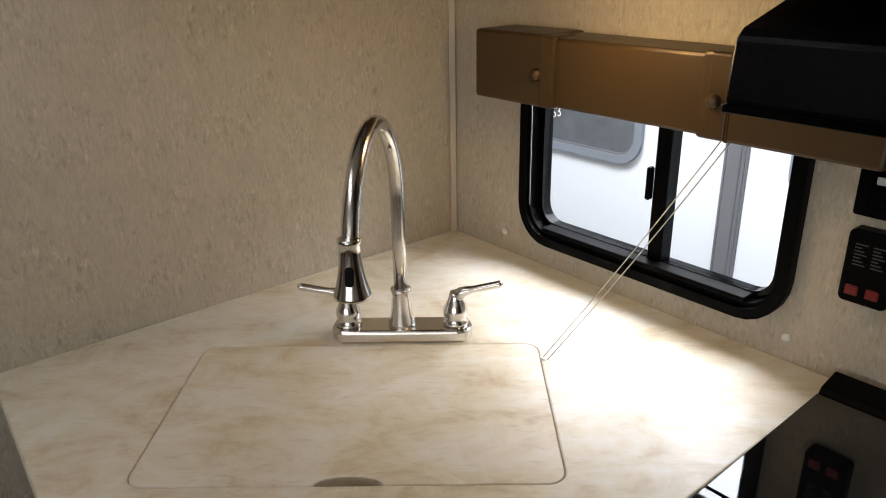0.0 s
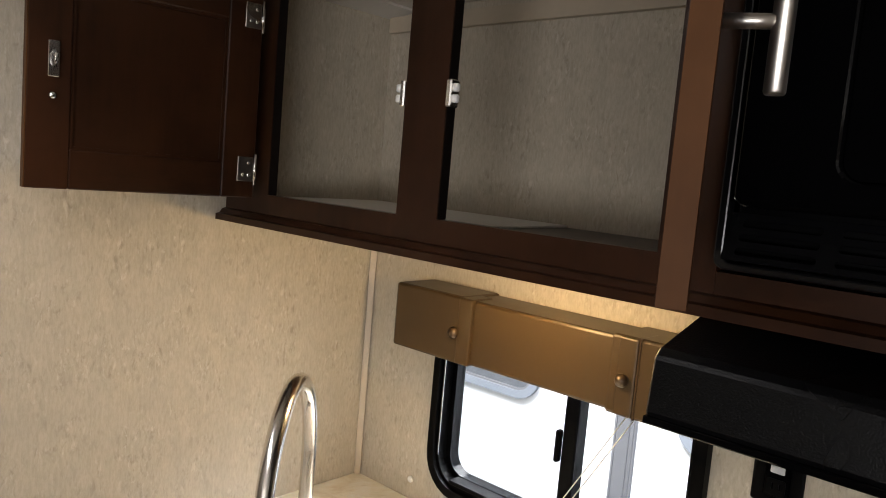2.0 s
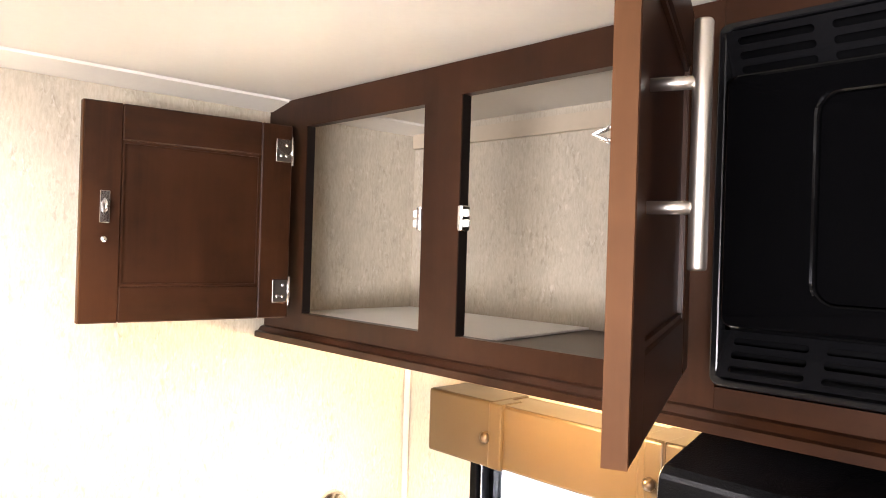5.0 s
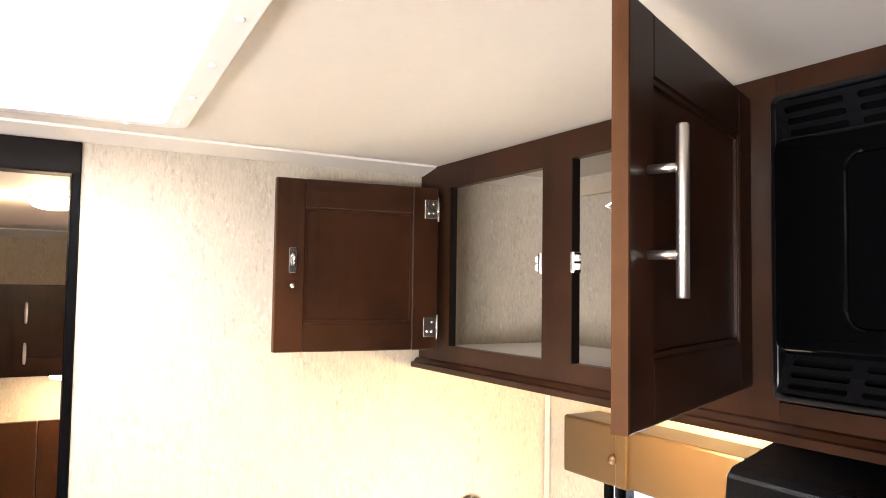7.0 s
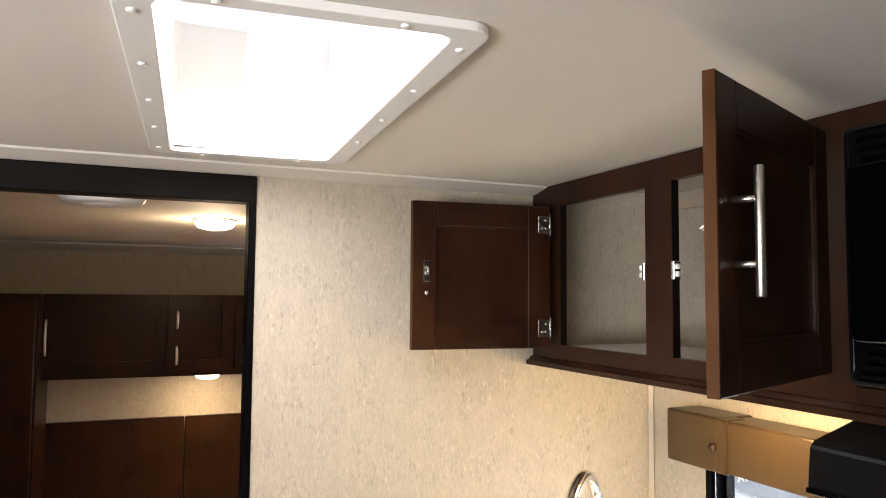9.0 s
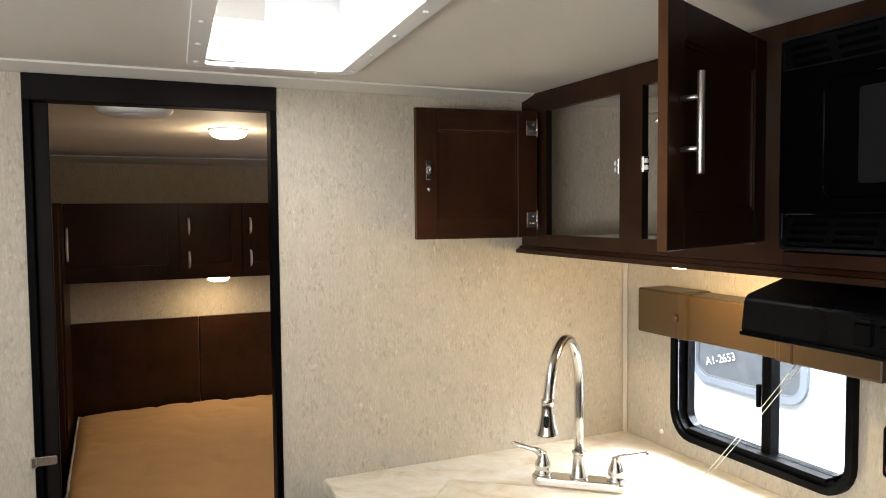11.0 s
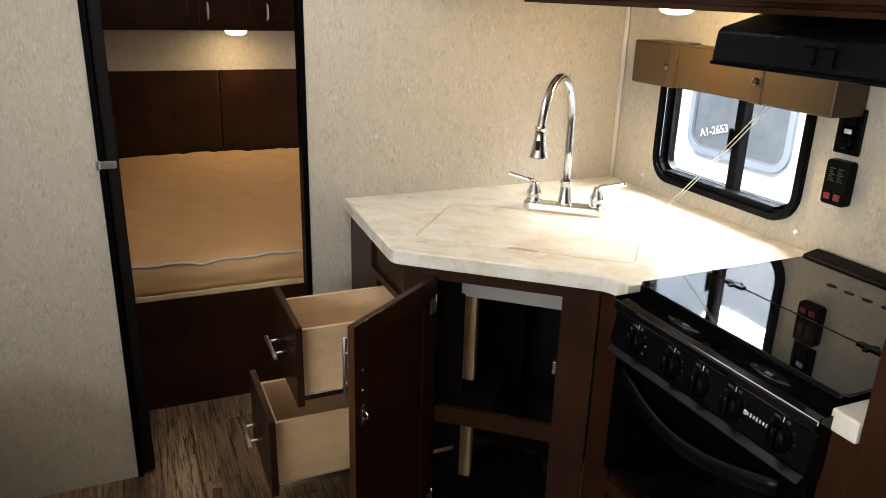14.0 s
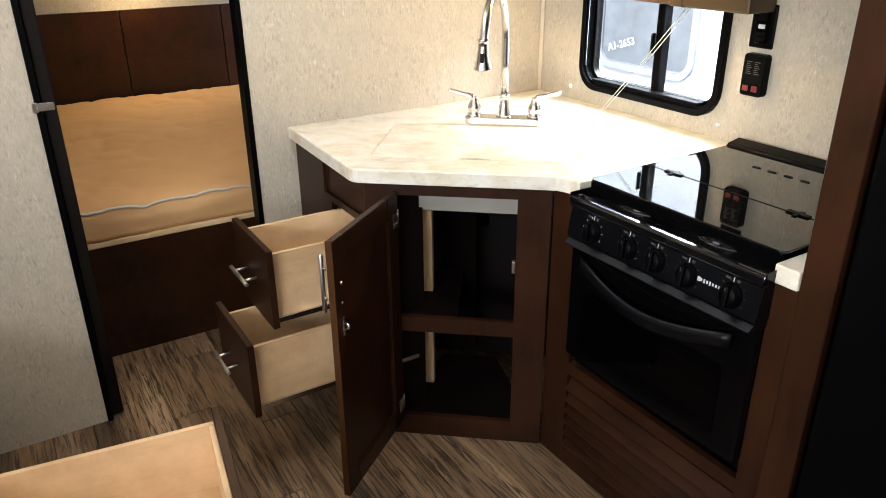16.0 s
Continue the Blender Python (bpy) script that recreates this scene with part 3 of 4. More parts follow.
for sx in (-1, 1):
    base = part("handle_hub", lathe([(0.024, 0.026), (0.024, 0.032), (0.019, 0.036), (0.023, 0.047), (0.023, 0.056), (0.016, 0.070), (0.012, 0.082), (0.010, 0.090)], at=(sx * 0.100, 0.002, 0)), POLISHED, faucet)
    s0 = Vector((sx * 0.100, 0.002, 0.076))
    s3 = Vector((sx * 0.100 + sx * 0.083, -0.014, 0.112))
    mid = s0.lerp(s3, 0.25) + Vector((0, 0, 0.009))
    part("lever", tube([s0, s0.lerp(mid, 0.6) + Vector((0, 0, 0.004)), mid, mid.lerp(s3, 0.12), mid.lerp(s3, 0.16), s3.lerp(mid, 0.06), s3, s3 + (s3 - mid).normalized() * 0.004], [0.012, 0.0105, 0.0085, 0.0078, 0.0065, 0.0072, 0.0065, 0.002], 14), POLISHED, base)

# ---- detector and outlet on the window wall ----
outlet = thing("wall_outlet", pose(0.984, 0, 1.258), "black double wall outlet", "outlet")
part("plate", box(-0.039, 0.039, -0.007, -0.0002, -0.060, 0.060, 0.004, 2), BLACK, outlet)
part("insert", box(-0.020, 0.020, -0.011, -0.0068, -0.046, 0.046, 0.002), BLACK_GLOSS, outlet)
for z in (-0.028, 0.028):
    part("socket", slab(rect(-0.014, 0.014, z - 0.013, z + 0.013, 0.004), [rect(-0.007, -0.004, z - 0.004, z + 0.006), rect(0.004, 0.007, z - 0.004, z + 0.006)], -0.013, -0.0112, "y"), BLACK, outlet)
part("test_button", box(-0.011, 0.011, -0.0135, -0.0112, -0.006, 0.006, 0.001), PRINT, outlet, "pale grey reset button")
alarm = thing("gas_detector", pose(0.990, 0, 1.124), "black gas detector with two red buttons", "detector")
part("case", slab(rect(-0.035, 0.037, -0.059, 0.060, 0.010), [], -0.030, -0.0002, "y", 0.004, 2), BLACK, alarm)
for x in (-0.015, 0.015):
    part("button", box(x - 0.0100, x + 0.0100, -0.034, -0.0298, -0.045, -0.028, 0.002), RED, alarm, "red rocker button")
for k in range(7):
    for x0, x1 in ((-0.022, -0.004), (0.004, 0.022)):
        part("marking", box(x0, x1 - 0.004 * (k % 3), -0.0306, -0.0298, 0.004 + k * 0.0055, 0.0058 + k * 0.0055), GREYSPEC, alarm)

# ---- upper cabinet ----
uc = thing("upper_cabinet", pose(0, 0, 1.547), "espresso wood upper cabinet with open doors under the ceiling", "cabinet")
F = -0.412
part("face_frame", slab(rect(0.001, 1.009, 0.005, 0.489), [rect(0.145, 0.497, 0.056, 0.430), rect(0.584, 0.938, 0.057, 0.436)], F, F + 0.019, "y"), ESP_V, uc)
# Thin strips put the shade on the stiles' inner sides into the colour.
for x, z0, z1 in ((0.145, 0.056, 0.430), (0.584, 0.057, 0.436)):
    part("edge_shade_strip", box(x - 0.0004, x + 0.0016, F + 0.0012, F + 0.0188, z0 + 0.001, z1 - 0.001), TRIM_AND_SHADE, uc, "thin dark strip with the opening edge's shade in its colour")
part("moulding", slab([(F - 0.001, 0.0), (F - 0.001, 0.020), (F - 0.008, 0.018), (F - 0.014, 0.010), (F - 0.022, 0.008), (F - 0.022, -0.004), (F + 0.012, -0.004), (F + 0.012, 0.0)], [], 0.001, 1.674, "x"), ESP_H, uc, "dark bottom moulding")
part("bottom", box(0.001, 1.674, F + 0.0195, -0.001, 0.006, 0.042), ESP_H, uc)
part("floor_liner", slab([(0.003, F + 0.0215), (0.003, -0.003), (0.545, -0.003), (0.590, F + 0.0215)], [], 0.0425, 0.0465), SHELF_W, uc, "white liner board")
part("divider", box(0.962, 0.977, F + 0.0195, -0.001, 0.0425, 0.488), ESP_V, uc)
part("lower_rail", box(1.0095, 1.674, F, F + 0.019, 0.005, 0.045), ESP_H, uc)
part("upper_rail", box(1.0095, 1.674, F, F + 0.019, 0.452, 0.489), ESP_H, uc)
part("side_stile", box(1.624, 1.674, F + 0.0005, F + 0.0185, 0.0455, 0.4515), ESP_V, uc)
part("cleat", box(0.01, 0.960, -0.016, -0.001, 0.44, 0.475), ALU, uc, "tan cleat strip under the ceiling")
for x, side in ((0.497, -1), (0.584, 1)):
    c = part("catch", box(min(x, x + side * 0.010), max(x, x + side * 0.010), F - 0.004, F + 0.016, 0.222, 0.262, 0.002), CHROME, uc, "zinc spring catch")
    part("roller", joined(*[moved(lathe([(0.004, -0.006), (0.006, -0.004), (0.006, 0.004), (0.004, 0.006)], n=10), pose(x + side * 0.015, F + 0.002, z)) for z in (0.234, 0.250)]), WHITE, c, "white roller")


def shaker(owner_name, m, w, h, t, label, category, in_face=1, group=""):
    """A framed panel door: x runs from the hinge, y is thickness, z height."""
    d = thing(owner_name, m, label, category, group)
    s = 0.062
    part("stile", box(0, s, 0, t, 0, h, 0.002), ESP_V, d)
    part("stile", box(w - s, w, 0, t, 0, h, 0.002), ESP_V, d)
    part("rail", box(s, w - s, 0.0004, t - 0.0004, 0, s, 0.002), ESP_H, d)
    part("rail", box(s, w - s, 0.0004, t - 0.0004, h - s, h, 0.002), ESP_H, d)
    part("panel", box(s - 0.002, w - s + 0.002, 0.0070, t - 0.0070, s - 0.002, h - s + 0.002), ESP_V, d)
    for y0, y1 in ((0.0030, 0.0069), (t - 0.0069, t - 0.0030)):
        part("bead", slab(rect(s - 0.001, w - s + 0.001, s - 0.001, h - s + 0.001), [rect(s + 0.005, w - s - 0.005, s + 0.005, h - s - 0.005)], y0, y1, "y"), ESP_V, d)
    part("edge_band", box(w - 0.0005, w + 0.0012, 0.0005, t - 0.0005, 0.0005, h - 0.0005), ESP_EDGE, d, "lighter brown edge band")
    return d


def plate_hinge(owner, x, y, z, out):
    p = part("hinge", box(x, x + 0.030, min(y, y + out * 0.0022), max(y, y + out * 0.0022), z - 0.022, z + 0.022, 0.0008), HINGE, owner, "burnished steel hinge plate")
    for dx, dz in ((0.009, 0.011), (0.020, -0.010), (0.009, -0.010)):
        part("screw", moved(lathe([(0.0036, 0), (0.003, 0.0016), (0.0, 0.002)], n=8), pose(x + dx, y + out * 0.002, z + dz, 90 if out < 0 else -90)), CHROME, p)
    part("pin", tube([(x - 0.004, y, z - 0.028), (x - 0.004, y, z + 0.028)], 0.0032, 8), CHROME, p)


def bar_handle(owner, a, b, out, r=0.006, inset=0.25):
    """A straight bar pull on two posts, its axis from a to b, standing off along out."""
    a, b, out = Vector(a), Vector(b), Vector(out)
    h = part("handle", tube([a, a.lerp(b, 0.01), b.lerp(a, 0.01), b], [r * 0.85, r, r, r * 0.85], 16), NICKEL, owner, "brushed nickel bar handle")
    for f in (inset, 1 - inset):
        p = a.lerp(b, f)
        part("post", tube([p - out, p], r * 0.72, 12), NICKEL, h)


# left door, swung open against the partition
d = math.degrees(math.atan2(-0.818 + 0.446, 0.091 - 0.133))
ld = shaker("cabinet_door", pose(0.133, -0.446, 1.597, 0, 0, d), 0.374, 0.374, 0.019, "espresso cabinet door swung open, showing hinges", "cabinet door", group="upper cabinet doors")
for z in (0.052, 0.324):
    plate_hinge(ld, 0.004, 0.019, z, 1)
st = part("strike", box(0.330, 0.346, 0.0192, 0.0225, 0.170, 0.224, 0.0008), CHROME, ld, "zinc strike plate")
part("strike_hook", tube([(0.338, 0.022, 0.186), (0.338, 0.034, 0.192), (0.338, 0.034, 0.202), (0.338, 0.022, 0.208)], 0.003, 8), CHROME, st)
part("bumper", moved(lathe([(0.006, 0), (0.005, 0.003), (0.0, 0.004)], n=10), pose(0.338, 0.019, 0.142, -90)), CHROME, ld)

# right door, swung open towards the stove
d = math.degrees(math.atan2(-0.850 + 0.450, 1.156 - 0.977))
rd = shaker("cabinet_door", pose(0.977, -0.450, 1.613, 0, 0, d), 0.438, 0.388, 0.0165, "espresso cabinet door swung open with nickel bar handle", "cabinet door", group="upper cabinet doors")
bar_handle(rd, (0.392, 0.048, 0.118), (0.392, 0.048, 0.275), (0, 0.0315, 0))
st = part("strike", box(0.412, 0.420, -0.0016, -0.0002, 0.182, 0.220, 0.0005), CHROME, rd, "zinc strike plate")
part("strike_hook", tube([(0.416, -0.002, 0.196), (0.416, -0.009, 0.1985), (0.416, -0.014, 0.201), (0.416, -0.009, 0.2035), (0.416, -0.002, 0.206)], 0.0017, 8), CHROME, st)

# puck light under the upper cabinet
def puck(m, label, r=0.052, riser=0.0, deep=0.5):
    p = thing("puck_light", m, label, "ceiling light", "round lights")
    part("rim", lathe([(r * 1.02, 0.0), (r * 1.02, -0.004), (r * 0.98, -0.006), (r * 0.95, -0.004)], n=28), WHITE, p)
    if riser:
        part("riser", lathe([(r, 0.0), (r, riser)], n=28), WHITE, p, "white mounting ring")
    part("lens", lathe([(r * 0.95, -0.003), (r * 0.93, -r * deep * 0.4), (r * 0.8, -r * deep * 0.72), (r * 0.5, -r * deep * 0.92), (r * 0.2, -r * deep * 0.99), (0.0, -r * deep)], n=28), PUCK, p, "lit warm lens")


puck(pose(0.600, -0.290, 1.5485), "lit round warm light under the upper cabinet", 0.050, riser=0.0045, deep=0.45)
puck(pose(-0.82, -1.20, 1.9895), "lit round warm light on the bedroom ceiling", 0.072)
puck(pose(-2.17, -1.078, 1.3295), "lit round warm light under the bedroom cabinet", 0.063)

# ---- microwave ----
mw = thing("microwave_oven", pose(1.316, F, 1.597), "black built-in microwave oven with vented trim", "microwave")
W2 = 0.305
part("body", box(-0.29, 0.29, 0.001, 0.36, 0.02, 0.39), BLACK, mw)
part("trim_kit", slab(rect(-W2, W2, 0.0, 0.404, 0.012), [rect(-W2 + 0.010, W2 - 0.010, 0.008, 0.396, 0.010)], -0.018, 0.0, "y", 0.002), MW_TRIM, mw, "black outer trim frame")


def vent_strip(z, tilt):
    """A leaning strip with three rows of rounded slots, in columns parted by ribs."""
    slots = [rect(x - 0.040, x + 0.040, v - 0.0042, v + 0.0042, 0.0040, 4) for x in (-0.242, -0.145, -0.048, 0.048, 0.145, 0.242) for v in (-0.017, -0.001, 0.015)]
    strip = slab(rect(-W2 + 0.0105, W2 - 0.0105, -0.027, 0.027), slots, -0.0025, 0.0, "y")
    part("vent_strip", moved(strip, pose(0, -0.011, z, tilt)), MW_TRIM, mw, "black strip with vent slots")


vent_strip(0.036, -24)
vent_strip(0.368, 24)
part("vent_backing", box(-W2 + 0.011, W2 - 0.011, 0.012, 0.014, 0.009, 0.395), BLACK, mw)
md = part("door", slab(rect(-W2 + 0.024, 0.150, 0.068, 0.338, 0.014), [rect(-0.185, 0.095, 0.100, 0.306, 0.020)], -0.046, -0.0165, "y", 0.005, 3), BLACK_GLOSS, mw)
part("window", slab(rect(-0.184, 0.094, 0.101, 0.305, 0.019), [], -0.0425, -0.020, "y"), BLACK_GLOSS, md, "recessed glossy black door window")
part("screen", slab(rect(-0.120, 0.075, 0.122, 0.285, 0.006), [], -0.0432, -0.0426, "y"), BLACKOUT, md, "perforated dark screen")
for x0, x1 in ((-0.058, -0.050), (-0.048, -0.042), (-0.040, -0.030), (-0.024, -0.012), (-0.010, 0.000)):
    part("badge", box(x0, x1, -0.0434, -0.0424, 0.1070, 0.1118), GREYSPEC, md, "pale maker's mark")
part("control_panel", slab(rect(0.154, W2 - 0.024, 0.068, 0.338, 0.010), [], -0.044, -0.0165, "y", 0.004, 2), BLACK_GLOSS, mw)
part("display", slab(rect(0.170, W2 - 0.040, 0.286, 0.318, 0.003), [], -0.0446, -0.0438, "y"), OVEN_GLASS, mw)
for k in range(12):
    part("key", box(0.166 + (k % 3) * 0.035, 0.190 + (k % 3) * 0.035, -0.0452, -0.0436, 0.105 + (k // 3) * 0.040, 0.130 + (k // 3) * 0.040, 0.001), BLACK, mw)
for z in (0.078, 0.330):
    part("door_screw", moved(lathe([(0.0035, 0), (0.003, 0.0015), (0.0, 0.002)], n=10), pose(-W2 + 0.018, -0.0185, z, 90)), CHROME, mw, "zinc screw head")

# ---- range hood ----
hood = thing("range_hood", pose(1.322, 0, 1.437), "black textured range hood under the cabinet", "range hood")
HW = 0.333
prof = [(-0.002, 0.0), (-0.002, 0.108), (-0.370, 0.107), (-0.394, 0.101), (-0.486, 0.075), (-0.496, 0.066), (-0.502, 0.006), (-0.496, 0.0)]
part("shell", slab(prof, [], -HW, HW, "x", 0.003, 1), BLACK_TEX, hood)
part("front_lip", box(-HW - 0.0005, HW + 0.0005, -0.5045, -0.482, -0.004, 0.004, 0.001), BLACK_GLOSS, hood)
for x in (-0.075, -0.030):
    part("switch", box(x - 0.016, x + 0.016, -0.507, -0.497, 0.016, 0.052, 0.002), BLACK_GLOSS, hood, "black rocker switch")
    part("marking", box(x - 0.012, x + 0.012, -0.5030, -0.4960, 0.056, 0.059), FAINT, hood)
part("marking", box(0.0, 0.035, -0.5030, -0.4960, 0.010, 0.016), FAINT, hood)


# ---- corner base cabinet ----
bc = thing("base_cabinet", pose(0.531, -1.054, 0, 0, 0, 50.2), "espresso corner sink cabinet with its door open", "cabinet")
part("face_frame", slab(rect(0.0, 0.530, 0.0, 0.866), [rect(0.090, 0.436, 0.074, 0.386), rect(0.090, 0.436, 0.436, 0.828)], 0.0, 0.019, "y"), ESP_V, bc)
# Inner boards are coloured near black, painting in the unlit interior's shade.
part("bottom", slab([(0.02, 0.0195), (0.51, 0.0195), (0.36, 0.40), (0.17, 0.40)], [], 0.045, 0.062), TRIM_AND_SHADE, bc)
part("shelf", slab([(0.02, 0.0195), (0.26, 0.0195), (0.24, 0.40), (0.17, 0.40)], [], 0.404, 0.420), TRIM_AND_SHADE, bc)
part("catch", box(0.424, 0.436, 0.002, 0.020, 0.598, 0.635, 0.002), CHROME, bc, "zinc spring catch")
part("corner_post", box(0.120, 0.160, 0.205, 0.240, 0.0625, 0.760), PINE, bc, "raw pine upright inside")
# Added sheet with the shade of the unlit back walls in its colour.
part("back_panel", slab([(-0.05, 0.500), (0.56, 0.500), (0.56, 0.506), (-0.05, 0.506)], [], 0.02, 0.70), TRIM_AND_SHADE, bc)


d = math.degrees(math.atan2(-1.297 + 0.997, 0.815 - 0.588))
cd = shaker("cabinet_door", pose(0.586, -0.998, 0.062, 0, 0, d), 0.376, 0.778, 0.019, "tall espresso sink cabinet door standing open", "cabinet door")
for z in (0.070, 0.700):
    plate_hinge(cd, 0.004, 0.0192, z, 1)
bar_handle(cd, (0.335, -0.040, 0.555), (0.335, -0.040, 0.720), (0, -0.040, 0), 0.006, 0.24)
st = part("strike", box(0.340, 0.352, 0.0192, 0.0215, 0.505, 0.560, 0.0008), CHROME, cd, "zinc strike plate")
part("strike_hook", tube([(0.346, 0.021, 0.522), (0.346, 0.034, 0.528), (0.346, 0.034, 0.538), (0.346, 0.021, 0.543)], 0.003, 8), CHROME, st)
for z in (0.60, 0.655):
    part("screw", moved(lathe([(0.004, 0), (0.0035, 0.002), (0.0, 0.0025)], n=8), pose(0.346, 0.019, z, -90)), CHROME, cd)

# drawer cabinet against the partition
dc = thing("drawer_cabinet", pose(0, 0, 0), "espresso drawer cabinet with two drawers pulled out", "cabinet")
FY = -1.050
part("face_frame", slab(rect(0.001, 0.526, 0.0, 0.866), [rect(0.225, 0.500, 0.745, 0.842), rect(0.276, 0.520, 0.486, 0.724), rect(0.276, 0.520, 0.216, 0.464)], FY, FY + 0.019, "y"), ESP_V, dc)
part("false_front", box(0.220, 0.505, FY + 0.0105, FY + 0.0185, 0.740, 0.846), ESP_H, dc, "recessed panel above the drawers")
# Dark sheets behind and beside the drawers carry painted interior shade.
part("shade_sheet", box(0.24, 0.45, -0.62, -0.61, 0.10, 0.70), TRIM_AND_SHADE, dc)
part("divider", box(0.5265, 0.5385, FY + 0.03, -0.868, 0.02, 0.86), TRIM_AND_SHADE, dc)


def drawer(m, w, h, depth, box_h, label, inset=0.035):
    """A pulled-out drawer: x across, y into the cabinet, z up; the front's face is at y = 0."""
    d = thing("drawer", m, label, "drawer", "kitchen drawers")
    part("front", box(0, w, 0, 0.019, 0, h, 0.002), ESP_H, d)
    t, z0 = 0.012, 0.012
    part("side", box(inset, inset + t, 0.0192, depth, z0, z0 + box_h), BIRCH, d)
    part("side", box(w - inset - t, w - inset, 0.0192, depth, z0, z0 + box_h), BIRCH, d)
    part("inner_front", box(inset + t, w - inset - t, 0.0193, 0.031, z0, z0 + box_h - 0.002), BIRCH, d)
    part("back", box(inset + t, w - inset - t, depth - t, depth, z0, z0 + box_h - 0.002), BIRCH, d)
    part("base", box(inset + t, w - inset - t, 0.0311, depth - t, z0 + 0.006, z0 + 0.012), BIRCH, d)
    for x0, x1 in ((inset - 0.010, inset - 0.0005), (w - inset + 0.0005, w - inset + 0.010)):
        part("slide", box(x0, x1, 0.024, depth, z0 - 0.008, z0 + 0.008, 0.001), CHROME, d, "zinc drawer slide")
    bar_handle(d, (w / 2 - 0.072, -0.040, h / 2), (w / 2 + 0.072, -0.040, h / 2), (0, -0.040, 0), 0.006, 0.22)
    return d


drawer(pose(0.260, -1.367, 0.492), 0.300, 0.238, 0.50, 0.200, "pulled-out birch drawer with espresso front and bar handle")
drawer(pose(0.252, -1.450, 0.226), 0.312, 0.240, 0.56, 0.200, "lower birch drawer pulled out further, espresso front")
drawer(pose(1.448, -1.690, 0.282, 0, 0, 172), 0.612, 0.22, 0.56, 0.19, "wide birch drawer pulled out from the dinette bench", 0.03)
bench = thing("dinette_bench", pose(1.3, -2.6, 0), "dark dinette bench base holding a drawer", "bench")
part("base", slab([(-0.95, 0.0), (0.95, 0.0), (0.95, 0.52), (-0.95, 0.52)], [rect(-0.50, 0.18, 0.262, 0.505)], 0.398, 0.417, "y"), ESP_H, bench)
part("seat", box(-0.95, 0.95, -0.55, 0.42, 0.5205, 0.58, 0.02, 2), VINYL, bench, "tan seat cushion")
part("end_panel", box(-0.949, -0.93, -0.55, 0.3975, 0.0, 0.52), ESP_V, bench)
part("end_panel", box(0.93, 0.949, -0.55, 0.3975, 0.0, 0.52), ESP_V, bench)

# ---- range and its surround ----
RX = 1.260
rng = thing("gas_range", pose(1.258, 0.034, 0.008, 0, 0, 0.8) @ Matrix.Diagonal((0.940, 1, 1, 1)), "black gas range with glass cover and oven below", "range")
part("oven_body", box(-0.300, 0.300, -0.655, -0.03, 0.36, 0.858), BLACK, rng)
part("cooktop", slab([(-0.045, 0.8585), (-0.045, 0.874), (-0.668, 0.874), (-0.676, 0.8752), (-0.683, 0.8795), (-0.686, 0.8816), (-0.690, 0.8826), (-0.7135, 0.8821), (-0.7165, 0.8805), (-0.7185, 0.875), (-0.7185, 0.8585)], [], -0.298, 0.312, "x", 0.0015, 2), TRAY, rng, "glossy black enamel cooktop with rolled front lip")
for x in (-0.2995, 0.3135):
    part("tray_wall", box(x - 0.0013, x + 0.0013, -0.716, -0.120, 0.8590, 0.889, 0.001), BLACK_GLOSS, rng)
panel = part("control_panel", slab([(-0.655, 0.772), (-0.7235, 0.772), (-0.7265, 0.778), (-0.7155, 0.850), (-0.710, 0.8582), (-0.655, 0.8582)], [], -0.292, 0.312, "x", 0.002, 1), CHARCOAL, rng)
part("bright_lip", tube([(-0.290, -0.717, 0.8585), (0.310, -0.717, 0.8585)], 0.003, 8), BLACK_GLOSS, rng)
part("door_top_trim", slab([(-0.656, 0.7710), (-0.7215, 0.7710), (-0.738, 0.7590), (-0.738, 0.7560), (-0.7005, 0.7530), (-0.656, 0.7530)], [], -0.288, 0.310, "x", 0.001), BLACK_TEX, rng, "textured black trim above the oven door")
TILT = -8.6


def knob(x):
    m = pose(x, -0.7205, 0.813, 90 + TILT)
    k = part("knob", moved(lathe([(0.029, 0.0), (0.029, 0.004), (0.024, 0.007), (0.0225, 0.015), (0.019, 0.018), (0.0, 0.0185)], n=24), m), BLACK, rng, "black ribbed knob")
    part("grip", moved(box(-0.007, 0.007, -0.0235, 0.0235, 0.006, 0.027, 0.003, 2), m), BLACK, k)
    part("pointer", moved(box(-0.001, 0.001, 0.012, 0.020, 0.0268, 0.0275), m), GREYSPEC, k)
    for j in range(7):
        a = radians(-30 + j * 34)
        part("tick", moved(box(0.032, 0.037, -0.0008, 0.0008, 0.0, 0.0012), m @ pose(0, 0, 0, 0, 0, math.degrees(a))), PRINT if x < -0.15 else GREYSPEC, panel)


for x in (-0.198, -0.069, 0.023, 0.119, 0.242):
    knob(x)
    for x0, x1, hh, mt in ((-0.022, -0.010, 0.0022, GREYSPEC), (-0.001, 0.001, 0.0055, PRINT), (0.008, 0.016, 0.0028, GREYSPEC)):
        part("marking", moved(box(x0, x1, -hh, hh, 0.0, 0.0012), pose(x, -0.7205, 0.813, 90 + TILT) @ pose(-0.002, 0.0345, 0)), mt, panel)
for k, (w, h) in enumerate(((0.012, 0.016), (0.007, 0.011), (0.007, 0.015), (0.007, 0.011), (0.006, 0.015), (0.006, 0.011), (0.007, 0.011), (0.005, 0.011))):
    part("maker_mark", moved(box(0, w * 0.62, -h / 3.4, h / 3.4, 0.0, 0.0012), pose(0.149 + k * 0.0082, -0.7205, 0.813, 90 + TILT) @ pose(0, 0.004, 0)), PRINT, panel)
